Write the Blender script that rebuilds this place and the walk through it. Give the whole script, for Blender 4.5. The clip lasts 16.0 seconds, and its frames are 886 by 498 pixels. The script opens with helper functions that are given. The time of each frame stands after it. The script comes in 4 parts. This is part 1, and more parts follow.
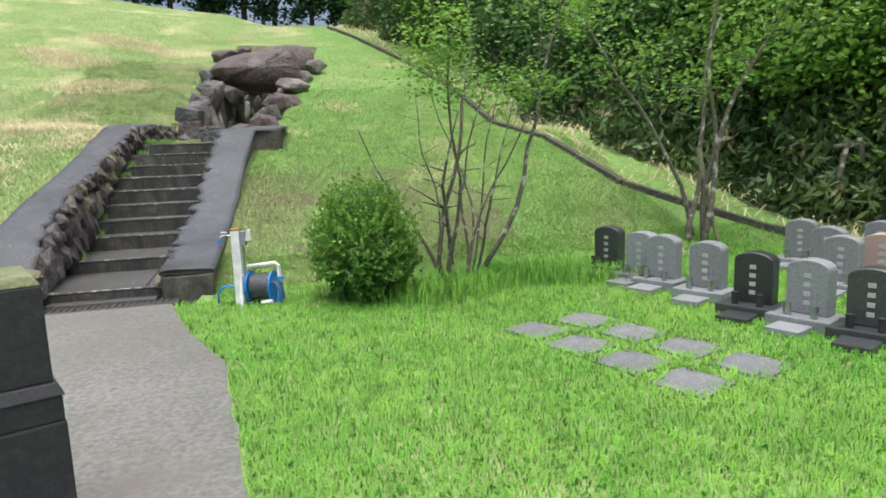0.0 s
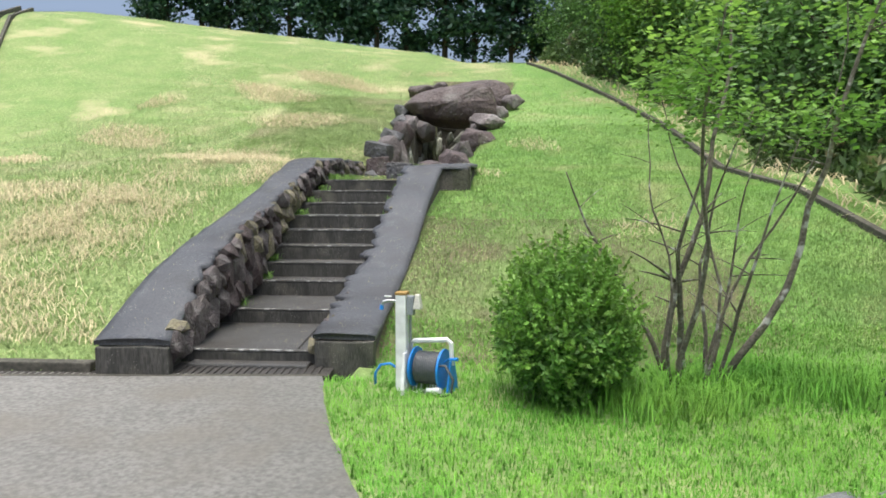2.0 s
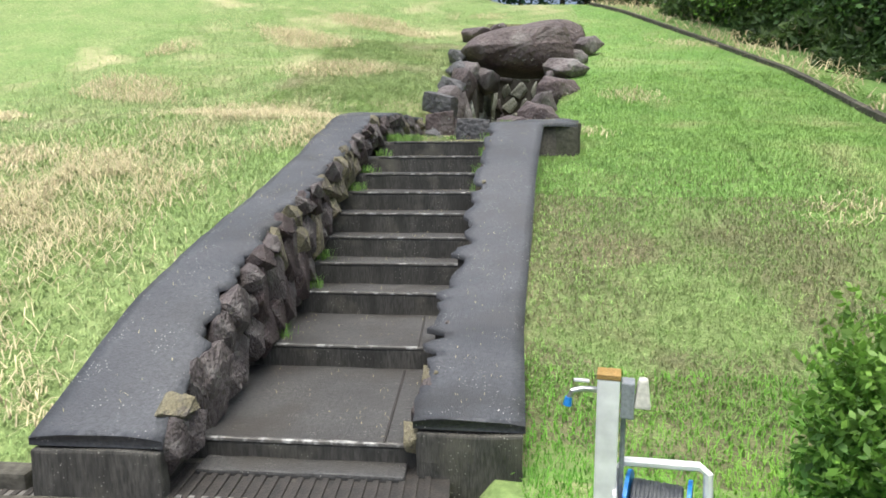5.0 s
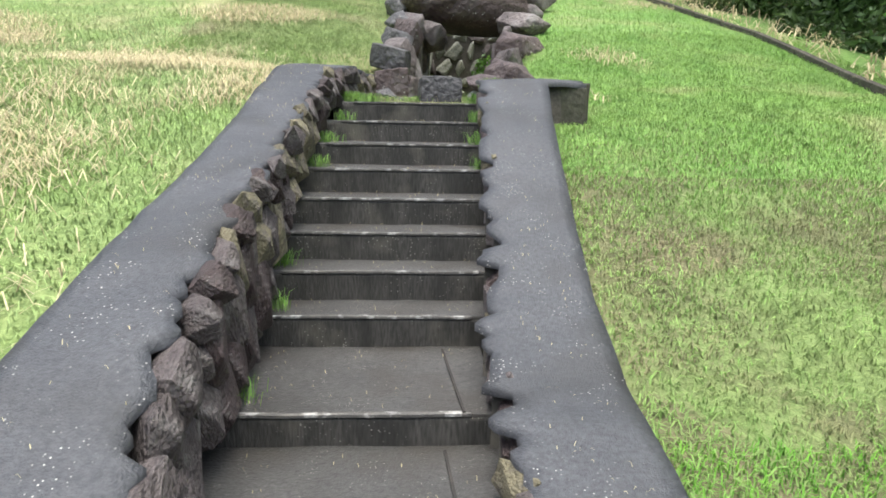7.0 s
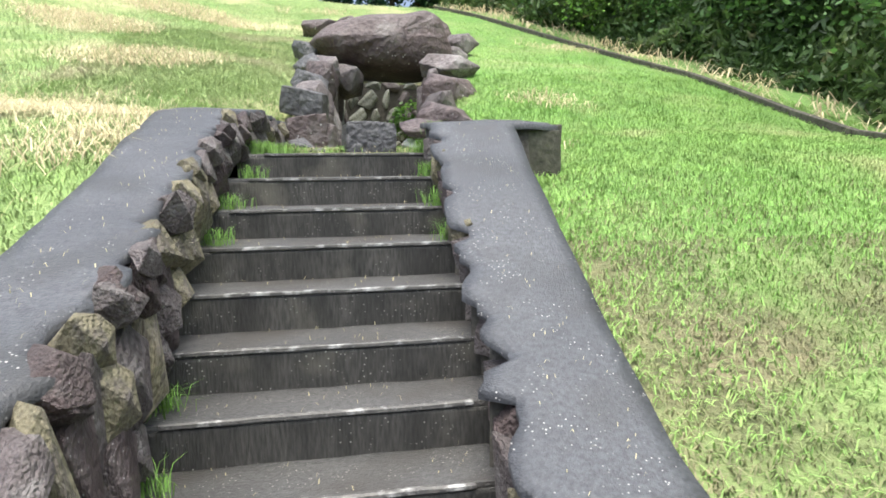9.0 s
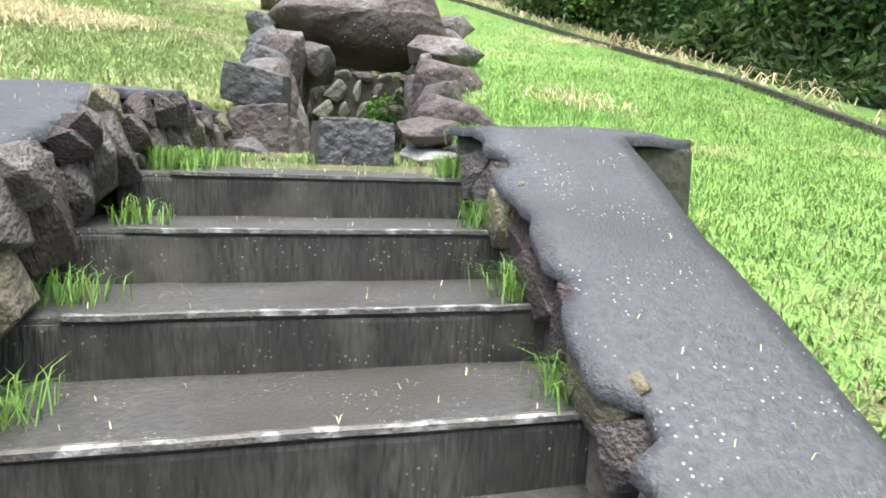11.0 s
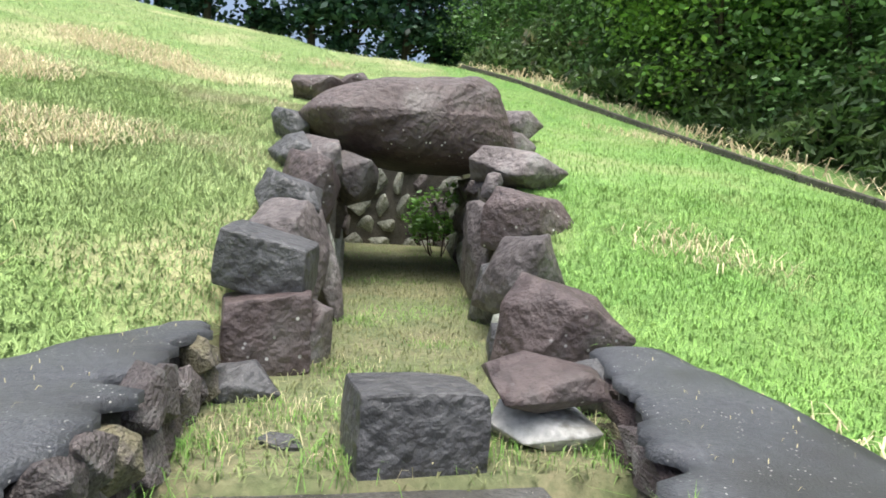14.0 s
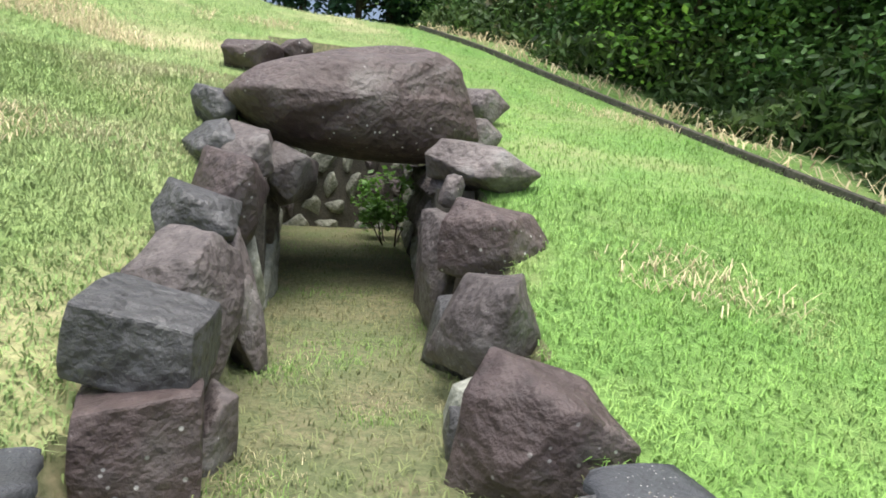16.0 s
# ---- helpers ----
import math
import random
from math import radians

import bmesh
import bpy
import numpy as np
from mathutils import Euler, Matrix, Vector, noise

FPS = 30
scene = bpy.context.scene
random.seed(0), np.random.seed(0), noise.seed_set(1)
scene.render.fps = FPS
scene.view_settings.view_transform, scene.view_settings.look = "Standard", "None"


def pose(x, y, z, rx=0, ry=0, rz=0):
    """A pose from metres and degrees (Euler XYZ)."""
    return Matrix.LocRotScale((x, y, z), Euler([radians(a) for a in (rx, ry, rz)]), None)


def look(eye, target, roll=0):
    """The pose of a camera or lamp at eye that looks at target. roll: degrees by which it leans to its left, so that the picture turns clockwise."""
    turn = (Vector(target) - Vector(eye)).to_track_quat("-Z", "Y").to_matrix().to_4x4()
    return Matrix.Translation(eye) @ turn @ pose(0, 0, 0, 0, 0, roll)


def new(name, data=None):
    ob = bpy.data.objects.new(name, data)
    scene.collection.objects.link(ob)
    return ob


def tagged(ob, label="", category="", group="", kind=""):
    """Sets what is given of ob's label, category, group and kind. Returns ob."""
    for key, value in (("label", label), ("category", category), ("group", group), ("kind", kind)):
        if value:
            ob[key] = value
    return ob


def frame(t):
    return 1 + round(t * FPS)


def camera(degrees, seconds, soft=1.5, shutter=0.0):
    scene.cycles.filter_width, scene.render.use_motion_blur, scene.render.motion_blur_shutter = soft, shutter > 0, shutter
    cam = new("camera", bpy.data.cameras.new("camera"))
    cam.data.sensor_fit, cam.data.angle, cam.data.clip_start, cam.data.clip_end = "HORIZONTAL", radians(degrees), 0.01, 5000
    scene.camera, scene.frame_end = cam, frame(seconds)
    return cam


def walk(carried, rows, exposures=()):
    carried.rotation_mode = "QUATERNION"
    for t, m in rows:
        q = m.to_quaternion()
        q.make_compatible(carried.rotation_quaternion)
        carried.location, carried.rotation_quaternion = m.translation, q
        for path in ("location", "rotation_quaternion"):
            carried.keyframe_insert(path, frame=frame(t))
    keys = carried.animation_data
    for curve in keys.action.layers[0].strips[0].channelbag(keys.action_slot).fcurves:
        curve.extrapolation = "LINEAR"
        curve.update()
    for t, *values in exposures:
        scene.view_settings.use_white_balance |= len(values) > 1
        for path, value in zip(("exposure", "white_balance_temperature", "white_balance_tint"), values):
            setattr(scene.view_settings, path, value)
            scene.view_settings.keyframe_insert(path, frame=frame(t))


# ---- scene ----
cam = camera(67.6, 16.0, 1.7)
METRES, EYE, TILT, LEAN, TURN = 13.6, 1.45, -7.0, 0.0, 0.0
PATH = [
    (0, (-0.664, 0.29, 1.479), (-0.244, 2.22, 1.165), -2.1),
    (0.5, (-0.615, 0.706, 1.5), (-0.34, 2.662, 1.185), -1.5),
    (1, (-0.53, 1.08, 1.537), (-0.44, 3.059, 1.26), -0.7),
    (1.5, (-0.646, 1.503, 1.551), (-0.583, 3.491, 1.34), 0.3),
    (2, (-0.661, 1.955, 1.544), (-0.779, 3.942, 1.355), 0.1),
    (2.5, (-0.806, 2.409, 1.53), (-1.068, 4.384, 1.35), 0.5),
    (3, (-0.887, 2.871, 1.53), (-1.17, 4.84, 1.326), 0.4),
    (3.2, (-0.931, 3.048, 1.522), (-1.269, 5.008, 1.311), 0.2),
    (5.3, (-1.806, 4.617, 1.604), (-1.972, 6.584, 1.284), -0.0),
    (5.5, (-1.905, 4.76, 1.584), (-2.057, 6.728, 1.26), 0.1),
    (6, (-2.144, 5.136, 1.598), (-2.176, 7.106, 1.255), 0.2),
    (6.5, (-2.234, 5.547, 1.582), (-2.238, 7.514, 1.224), 0.6),
    (7, (-2.474, 5.919, 1.555), (-2.359, 7.875, 1.152), 1.1),
    (7.5, (-2.542, 6.257, 1.509), (-2.404, 8.167, 0.935), 1.1),
    (8, (-2.66, 6.474, 1.569), (-2.477, 8.387, 1.015), 1.1),
    (8.5, (-2.607, 6.835, 1.529), (-2.257, 8.779, 1.216), 0.3),
    (9, (-2.629, 7.301, 1.553), (-2.246, 9.248, 1.301), -0.5),
    (9.2, (-2.668, 7.512, 1.526), (-2.205, 9.445, 1.305), -0.7),
    (11.3, (-2.563, 9.752, 1.803), (-2.05, 11.667, 1.544), 2.0),
    (11.5, (-2.507, 9.993, 1.906), (-2.004, 11.911, 1.651), 1.4),
    (12, (-2.535, 10.328, 2.033), (-2.18, 12.278, 1.767), 0.6),
    (12.5, (-2.567, 10.583, 2.216), (-2.082, 12.509, 1.982), 1.4),
    (13, (-2.344, 10.81, 2.294), (-1.822, 12.731, 2.098), 0.2),
    (13.5, (-2.357, 10.988, 2.405), (-1.907, 12.93, 2.241), -0.9),
    (14, (-2.524, 11.239, 2.532), (-2.098, 13.191, 2.427), 3.4),
    (14.5, (-2.412, 11.45, 2.611), (-1.927, 13.388, 2.54), 4.2),
    (15, (-2.354, 11.685, 2.723), (-1.922, 13.633, 2.596), 4.0),
    (15.5, (-2.435, 11.924, 2.86), (-1.946, 13.851, 2.647), 4.5),
    (16, (-2.302, 12.136, 2.937), (-1.746, 14.044, 2.706), 4.2),
]
walk(cam, [(t, look(eye, target, roll)) for t, eye, target, roll in PATH],
     [(0, 0.72, 5950, 4), (3, 0.78, 5950, 4), (6, 0.82, 5950, 4), (9, 1.25, 5900, 4), (11.5, 1.45, 5900, 4), (12.5, 1.26, 5900, 4), (14, 1.02, 5900, 4), (15.5, 0.86, 5950, 4), (16, 0.84, 5950, 4)])

# ---- light ----
world = bpy.data.worlds.new("sky")
scene.world = world
world.use_nodes = True
wn = world.node_tree
bg = wn.nodes["Background"]
sky = wn.nodes.new("ShaderNodeTexSky")
sky.sky_type, sky.sun_disc = "NISHITA", False
sky.sun_elevation, sky.sun_rotation = radians(82), radians(-170)
sky.air_density, sky.dust_density, sky.ozone_density = 0.7, 9.0, 0.3
wn.links.new(sky.outputs[0], bg.inputs[0])
bg.inputs[1].default_value = 0.15
sun = new("sun", bpy.data.lights.new("sun", "SUN"))
sun.data.energy, sun.data.angle, sun.data.color = 0.8, radians(80), (1.0, 0.97, 0.92)
sun.matrix_world = look((0, 0, 0), (0.024, 0.137, -0.99))


# ---- materials ----
def material(name, colours, scale, rough=0.8, bump=0.3, bump_scale=None, fine=8.0, patch=None, patch_scale=0.6,
             patch_cut=(0.5, 0.65), specks=None, speck_scale=60.0, speck_cut=0.12, jitter=0.0, island=False, streak=None, metal=0.0, through_light=0.0, depth=0.02, upright=False):
    """A surface of two colours mixed by noise, with patches, specks, relief and a change from object to object."""
    m = bpy.data.materials.new(name)
    m.use_nodes = True
    t = m.node_tree
    b = t.nodes["Principled BSDF"]
    b.inputs["Roughness"].default_value, b.inputs["Metallic"].default_value = rough, metal
    co = t.nodes.new("ShaderNodeTexCoord").outputs["Object"]
    if streak:
        mp = t.nodes.new("ShaderNodeMapping")
        mp.inputs["Scale"].default_value = streak
        t.links.new(co, mp.inputs[0])
        co_s = mp.outputs[0]
    else:
        co_s = co

    def noise_node(s, detail=6.0, source=None):
        n = t.nodes.new("ShaderNodeTexNoise")
        n.inputs["Scale"].default_value, n.inputs["Detail"].default_value = s, detail
        t.links.new(source or co_s, n.inputs["Vector"])
        return n.outputs["Fac"]

    def ramp(source, lo, hi):
        r = t.nodes.new("ShaderNodeMapRange")
        r.inputs["From Min"].default_value, r.inputs["From Max"].default_value = lo, hi
        t.links.new(source, r.inputs["Value"])
        return r.outputs[0]

    def mix(fac, a, bcol, kind="MIX"):
        n = t.nodes.new("ShaderNodeMix")
        n.data_type, n.blend_type = "RGBA", kind
        for v, socket in ((fac, n.inputs[0]), (a, n.inputs[6]), (bcol, n.inputs[7])):
            if isinstance(v, bpy.types.NodeSocket):
                t.links.new(v, socket)
            else:
                socket.default_value = v if isinstance(v, float) else (*v, 1)
        return n.outputs[2]

    col = mix(ramp(noise_node(scale), 0.32, 0.68), colours[0], colours[1])
    col = mix(ramp(noise_node(scale * fine), 0.35, 0.75), col, tuple(0.62 * c for c in colours[0]))
    if patch:
        col = mix(ramp(noise_node(patch_scale, 5.0, co), *patch_cut), col, patch)
    if specks:
        v = t.nodes.new("ShaderNodeTexVoronoi")
        v.inputs["Scale"].default_value = speck_scale
        t.links.new(co, v.inputs["Vector"])
        gate = t.nodes.new("ShaderNodeMath")
        gate.operation = "MULTIPLY"
        t.links.new(ramp(v.outputs["Distance"], speck_cut, speck_cut * 0.6), gate.inputs[0])
        t.links.new(ramp(noise_node(speck_scale * 0.12, 3.0, co), 0.5, 0.62), gate.inputs[1])
        col = mix(gate.outputs[0], col, specks)
    if jitter:
        src = t.nodes.new("ShaderNodeNewGeometry").outputs["Random Per Island"] if island else t.nodes.new("ShaderNodeObjectInfo").outputs["Random"]
        hsv = t.nodes.new("ShaderNodeHueSaturation")
        t.links.new(ramp(src, 0, 1), hsv.inputs["Value"])
        r = hsv.inputs["Value"].links[0].from_node
        r.inputs["To Min"].default_value, r.inputs["To Max"].default_value = 1 - jitter, 1 + jitter
        t.links.new(col, hsv.inputs["Color"])
        col = hsv.outputs[0]
    t.links.new(col, b.inputs["Base Color"])
    if bump:
        bp = t.nodes.new("ShaderNodeBump")
        bp.inputs["Strength"].default_value, bp.inputs["Distance"].default_value = bump, depth
        t.links.new(noise_node(bump_scale or scale * 6, 8.0), bp.inputs["Height"])
        t.links.new(bp.outputs[0], b.inputs["Normal"])
    up = None
    if upright:
        # thin soft blades take the light of the turf as a whole
        geo = t.nodes.new("ShaderNodeNewGeometry")
        add = t.nodes.new("ShaderNodeVectorMath")
        add.operation = "ADD"
        add.inputs[1].default_value = (0, 0, 1.6)
        t.links.new(geo.outputs["True Normal"], add.inputs[0])
        unit = t.nodes.new("ShaderNodeVectorMath")
        unit.operation = "NORMALIZE"
        t.links.new(add.outputs[0], unit.inputs[0])
        up = unit.outputs[0]
        t.links.new(up, b.inputs["Normal"])
    if through_light:
        tr = t.nodes.new("ShaderNodeBsdfTranslucent")
        t.links.new(col, tr.inputs[0])
        if up:
            t.links.new(up, tr.inputs["Normal"])
        ms = t.nodes.new("ShaderNodeMixShader")
        ms.inputs[0].default_value = through_light
        t.links.new(b.outputs[0], ms.inputs[1])
        t.links.new(tr.outputs[0], ms.inputs[2])
        t.links.new(ms.outputs[0], t.nodes["Material Output"].inputs[0])
    return m


GROUND = material("turf", ((0.2, 0.31, 0.085), (0.31, 0.375, 0.145)), 1.3, 0.95, 0.6, 40, 14, (0.5, 0.44, 0.25), 0.55, (0.53, 0.72))
SOIL = material("chamber_soil", ((0.14, 0.17, 0.07), (0.24, 0.21, 0.12)), 2.5, 0.95, 0.6, 30, 9)
WORN = material("worn_turf", ((0.16, 0.18, 0.075), (0.24, 0.2, 0.12)), 2.2, 0.95, 0.6, 40, 12, (0.2, 0.27, 0.09), 1.1, (0.5, 0.6))
WORN_BLADES = material("worn_blades", ((0.2, 0.25, 0.085), (0.31, 0.27, 0.15)), 1.6, 0.7, 0, fine=4, patch=(0.2, 0.31, 0.08), patch_scale=1.2, patch_cut=(0.5, 0.6), jitter=0.25, island=True, through_light=0.1, upright=True)
LAWN = material("lawn_blades", ((0.145, 0.391, 0.030), (0.255, 0.493, 0.060)), 0.9, 0.7, 0, fine=5, jitter=0.18, island=True, through_light=0.2, upright=True)
HILL = material("slope_blades", ((0.29, 0.44, 0.12), (0.45, 0.53, 0.24)), 0.8, 0.7, 0, fine=4, patch=(0.6, 0.54, 0.34), patch_scale=0.6, patch_cut=(0.53, 0.74), jitter=0.16, island=True, through_light=0.15, upright=True)
GREEN_TURF = material("green_turf", ((0.17, 0.32, 0.07), (0.25, 0.37, 0.105)), 1.1, 0.95, 0.6, 40, 14, (0.34, 0.37, 0.16), 0.7, (0.56, 0.75))
GREEN_BLADES = material("green_slope_blades", ((0.24, 0.46, 0.085), (0.36, 0.53, 0.15)), 0.7, 0.7, 0, fine=4, patch=(0.46, 0.5, 0.22), patch_scale=0.9, patch_cut=(0.54, 0.74), jitter=0.16, island=True, through_light=0.15, upright=True)
TUFT = material("tuft_blades", ((0.16, 0.34, 0.045), (0.26, 0.42, 0.09)), 6, 0.6, 0, jitter=0.3, island=True, through_light=0.25, upright=True)
STRAW = material("cut_straw", ((0.68, 0.6, 0.36), (0.55, 0.5, 0.27)), 2, 0.7, 0, jitter=0.25, island=True, upright=True)
CONCRETE = material("path_concrete", ((0.22, 0.212, 0.195), (0.285, 0.275, 0.255)), 0.8, 0.85, 0.25, 90, 40, (0.19, 0.172, 0.145), 1.1, (0.5, 0.75))
CAPPING = material("wet_mortar_capping", ((0.066, 0.069, 0.077), (0.104, 0.107, 0.116)), 1.6, 0.5, 0.6, 110, 30, (0.045, 0.045, 0.046), 1.7, (0.52, 0.7), (0.55, 0.54, 0.5), 48, 0.2, depth=0.012)
STEP = material("wet_step_concrete", ((0.066, 0.064, 0.06), (0.115, 0.112, 0.106)), 2.2, 0.5, 0.6, 90, 20, (0.055, 0.05, 0.043), 2.3, (0.48, 0.66), (0.5, 0.48, 0.42), 60, 0.18, depth=0.012)
RISER = material("stained_step_riser", ((0.046, 0.044, 0.038), (0.112, 0.106, 0.092)), 3.2, 0.75, 0.5, 45, 9, (0.15, 0.14, 0.11), 3.0, (0.55, 0.75), (0.36, 0.35, 0.3), 50, 0.2, streak=(3.0, 1.0, 0.5))
NOSING = material("bleached_step_edge", ((0.2, 0.19, 0.17), (0.1, 0.095, 0.088)), 14, 0.7, 0.5, 90, 5, (0.52, 0.51, 0.48), 16, (0.52, 0.68))
ROCK = material("weathered_rock", ((0.11, 0.09, 0.086), (0.22, 0.19, 0.18)), 2.4, 0.62, 0.75, 13, 7, (0.23, 0.22, 0.205), 1.9, (0.56, 0.74), (0.5, 0.49, 0.46), 22, 0.13, jitter=0.28, depth=0.07)
BROWN = material("red_brown_rock", ((0.08, 0.057, 0.054), (0.13, 0.098, 0.092)), 2.0, 0.6, 0.7, 15, 6, (0.16, 0.14, 0.13), 1.5, (0.58, 0.75), (0.6, 0.58, 0.55), 13, 0.15, jitter=0.15, depth=0.07)
DARKROCK = material("dark_grey_rock", ((0.07, 0.069, 0.07), (0.135, 0.13, 0.13)), 3.0, 0.5, 0.8, 14, 6, (0.15, 0.15, 0.15), 2.0, (0.6, 0.75), (0.42, 0.42, 0.4), 40, 0.12, depth=0.07)
OLIVE = material("olive_brown_rock", ((0.204, 0.180, 0.110), (0.329, 0.296, 0.188)), 3, 0.8, 0.75, 13, 6, (0.1, 0.085, 0.08), 2.5, (0.5, 0.7), jitter=0.3, depth=0.05)
PALEROCK = material("pale_chamber_rock", ((0.26, 0.27, 0.22), (0.42, 0.42, 0.36)), 2.5, 0.85, 0.7, 12, 6, (0.12, 0.13, 0.07), 2.0, (0.54, 0.7), jitter=0.3, depth=0.06)
MORTAR = material("white_mortar", ((0.5, 0.49, 0.46), (0.62, 0.61, 0.58)), 6, 0.9, 0.6, 30, 5, (0.25, 0.24, 0.21), 8, (0.52, 0.65))
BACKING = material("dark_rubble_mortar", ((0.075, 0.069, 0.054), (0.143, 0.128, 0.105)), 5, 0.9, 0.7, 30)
LEAF = material("broad_leaf", ((0.11, 0.215, 0.06), (0.19, 0.34, 0.09)), 0.7, 0.5, 0, jitter=0.45, island=True, through_light=0.3)
LEAF_LIGHT = material("young_leaf", ((0.19, 0.38, 0.06), (0.34, 0.52, 0.1)), 0.8, 0.5, 0, jitter=0.35, island=True, through_light=0.4)
LEAF_MID = material("bush_leaf", ((0.15, 0.32, 0.055), (0.25, 0.44, 0.09)), 0.8, 0.5, 0, jitter=0.4, island=True, through_light=0.35)
LEAF_DARK = material("dark_evergreen_leaf", ((0.04, 0.1, 0.06), (0.08, 0.155, 0.085)), 0.5, 0.5, 0, jitter=0.4, island=True, through_light=0.2)
LEAF_BAMBOO = material("bamboo_grass_leaf", ((0.085, 0.155, 0.045), (0.19, 0.26, 0.085)), 0.7, 0.5, 0, patch=(0.36, 0.31, 0.17), patch_scale=2.0, patch_cut=(0.62, 0.7), jitter=0.5, island=True, through_light=0.25)
BARK = material("lichened_bark", ((0.130, 0.111, 0.085), (0.260, 0.234, 0.182)), 9, 0.9, 0.6, 40, 5, (0.48, 0.47, 0.42), 7, (0.58, 0.66))
DARKBARK = material("dark_bark", ((0.07, 0.055, 0.04), (0.12, 0.1, 0.075)), 9, 0.9, 0.6, 40)
WHITE = material("white_enamel", ((0.92, 0.92, 0.91), (0.9, 0.9, 0.89)), 5, 0.35, 0.03, 60, 1.5)
BLUE = material("blue_plastic", ((0.03, 0.24, 0.72), (0.04, 0.3, 0.8)), 8, 0.4, 0.05)
HOSE = material("grey_rubber_hose", ((0.07, 0.075, 0.08), (0.12, 0.125, 0.13)), 20, 0.5, 0.1)
STEEL = material("brushed_steel", ((0.5, 0.51, 0.53), (0.4, 0.41, 0.43)), 12, 0.3, 0.05, metal=0.9)
GREYBOX = material("grey_plastic", ((0.3, 0.32, 0.34), (0.25, 0.27, 0.29)), 8, 0.5, 0.05)
CREAM = material("cream_plastic", ((0.7, 0.68, 0.6), (0.62, 0.6, 0.52)), 6, 0.5, 0.05)
WOODTOP = material("ochre_cap", ((0.36, 0.22, 0.06), (0.45, 0.29, 0.1)), 12, 0.7, 0.2)
BLACKGRANITE = material("black_polished_granite", ((0.02, 0.02, 0.022), (0.04, 0.04, 0.043)), 30, 0.6, 0.02, 80, 4, (0.06, 0.06, 0.055), 3, (0.55, 0.75))
GREYGRANITE = material("grey_granite", ((0.24, 0.25, 0.26), (0.33, 0.34, 0.35)), 50, 0.45, 0.05, 90, 3, (0.2, 0.21, 0.22), 3, (0.55, 0.75), jitter=0.15)
DARKGRANITE = material("dark_granite", ((0.041, 0.045, 0.045), (0.072, 0.077, 0.077)), 40, 0.35, 0.05, 90, jitter=0.3)
PINKGRANITE = material("pink_granite", ((0.45, 0.31, 0.27), (0.52, 0.38, 0.33)), 50, 0.45, 0.05, 90)
MOSS = material("mossy_stone_top", ((0.17, 0.19, 0.09), (0.25, 0.26, 0.14)), 9, 0.9, 0.4, 40, 5)
ENGRAVED = material("pale_engraving", ((0.5, 0.5, 0.48), (0.42, 0.42, 0.4)), 10, 0.8, 0)
PAVER = material("stone_flag", ((0.17, 0.175, 0.18), (0.24, 0.245, 0.245)), 12, 0.75, 0.4, 60, 6, (0.13, 0.15, 0.1), 4, (0.55, 0.72), jitter=0.12)
IRON = material("rusty_grating", ((0.03, 0.028, 0.025), (0.07, 0.06, 0.05)), 12, 0.7, 0.3)
KERB = material("mossy_kerb_concrete", ((0.07, 0.066, 0.05), (0.13, 0.12, 0.095)), 4, 0.9, 0.5, 30, 6)
WALLGREY = material("pale_render", ((0.5, 0.52, 0.53), (0.6, 0.62, 0.63)), 1.5, 0.8, 0.1)
ROOF = material("dark_roof", ((0.05, 0.055, 0.065), (0.08, 0.085, 0.095)), 3, 0.6, 0.2)
FENCE = material("galvanised_fence", ((0.42, 0.46, 0.48), (0.5, 0.54, 0.56)), 6, 0.45, 0.05, metal=0.5)
STEM = material("dry_stalk", ((0.4, 0.36, 0.22), (0.3, 0.27, 0.16)), 6, 0.8, 0)


# ---- helpers of this scene ----
def mesh_of(name, verts, faces, mats, smooth=False):
    """A mesh from arrays: verts (n, 3), faces (m, k)."""
    me = bpy.data.meshes.new(name)
    verts, faces = np.asarray(verts, np.float32), np.asarray(faces, np.int32)
    m, k = faces.shape
    me.vertices.add(len(verts))
    me.vertices.foreach_set("co", verts.ravel())
    me.loops.add(m * k)
    me.loops.foreach_set("vertex_index", faces.ravel())
    me.polygons.add(m)
    me.polygons.foreach_set("loop_start", np.arange(0, m * k, k, dtype=np.int32))
    if smooth:
        me.polygons.foreach_set("use_smooth", np.ones(m, bool))
    for mt in mats if isinstance(mats, (list, tuple)) else [mats]:
        me.materials.append(mt)
    me.update(calc_edges=True)
    return me


def part(name, bm, mt, parent=None, label="", smooth=False):
    """Links a bmesh as one mesh object, under parent if given."""
    me = bpy.data.meshes.new(name)
    if smooth:
        for fc in bm.faces:
            fc.smooth = True
    bm.to_mesh(me)
    bm.free()
    me.materials.append(mt)
    ob = new(name, me)
    ob.parent = parent
    if label:
        ob["label"] = label
    return ob


def box(size, at=(0, 0, 0), bevel=0.0, turn=0.0, taper=1.0, bm=None):
    own = bm or bmesh.new()
    made = bmesh.ops.create_cube(own, size=1.0)["verts"]
    for v in made:
        k = taper if v.co.z > 0 else 1.0
        v.co = Vector((v.co.x * size[0] * k, v.co.y * size[1] * k, v.co.z * size[2]))
    if bevel:
        edges = list({e for v in made for e in v.link_edges})
        made = list({v for v in made} | set(bmesh.ops.bevel(own, geom=edges, offset=bevel, segments=2, affect="EDGES", profile=0.6)["verts"]))
        made = [v for v in made if v.is_valid]
    m = Matrix.Translation(at) @ Matrix.Rotation(radians(turn), 4, "Z")
    bmesh.ops.transform(own, matrix=m, verts=made)
    return own


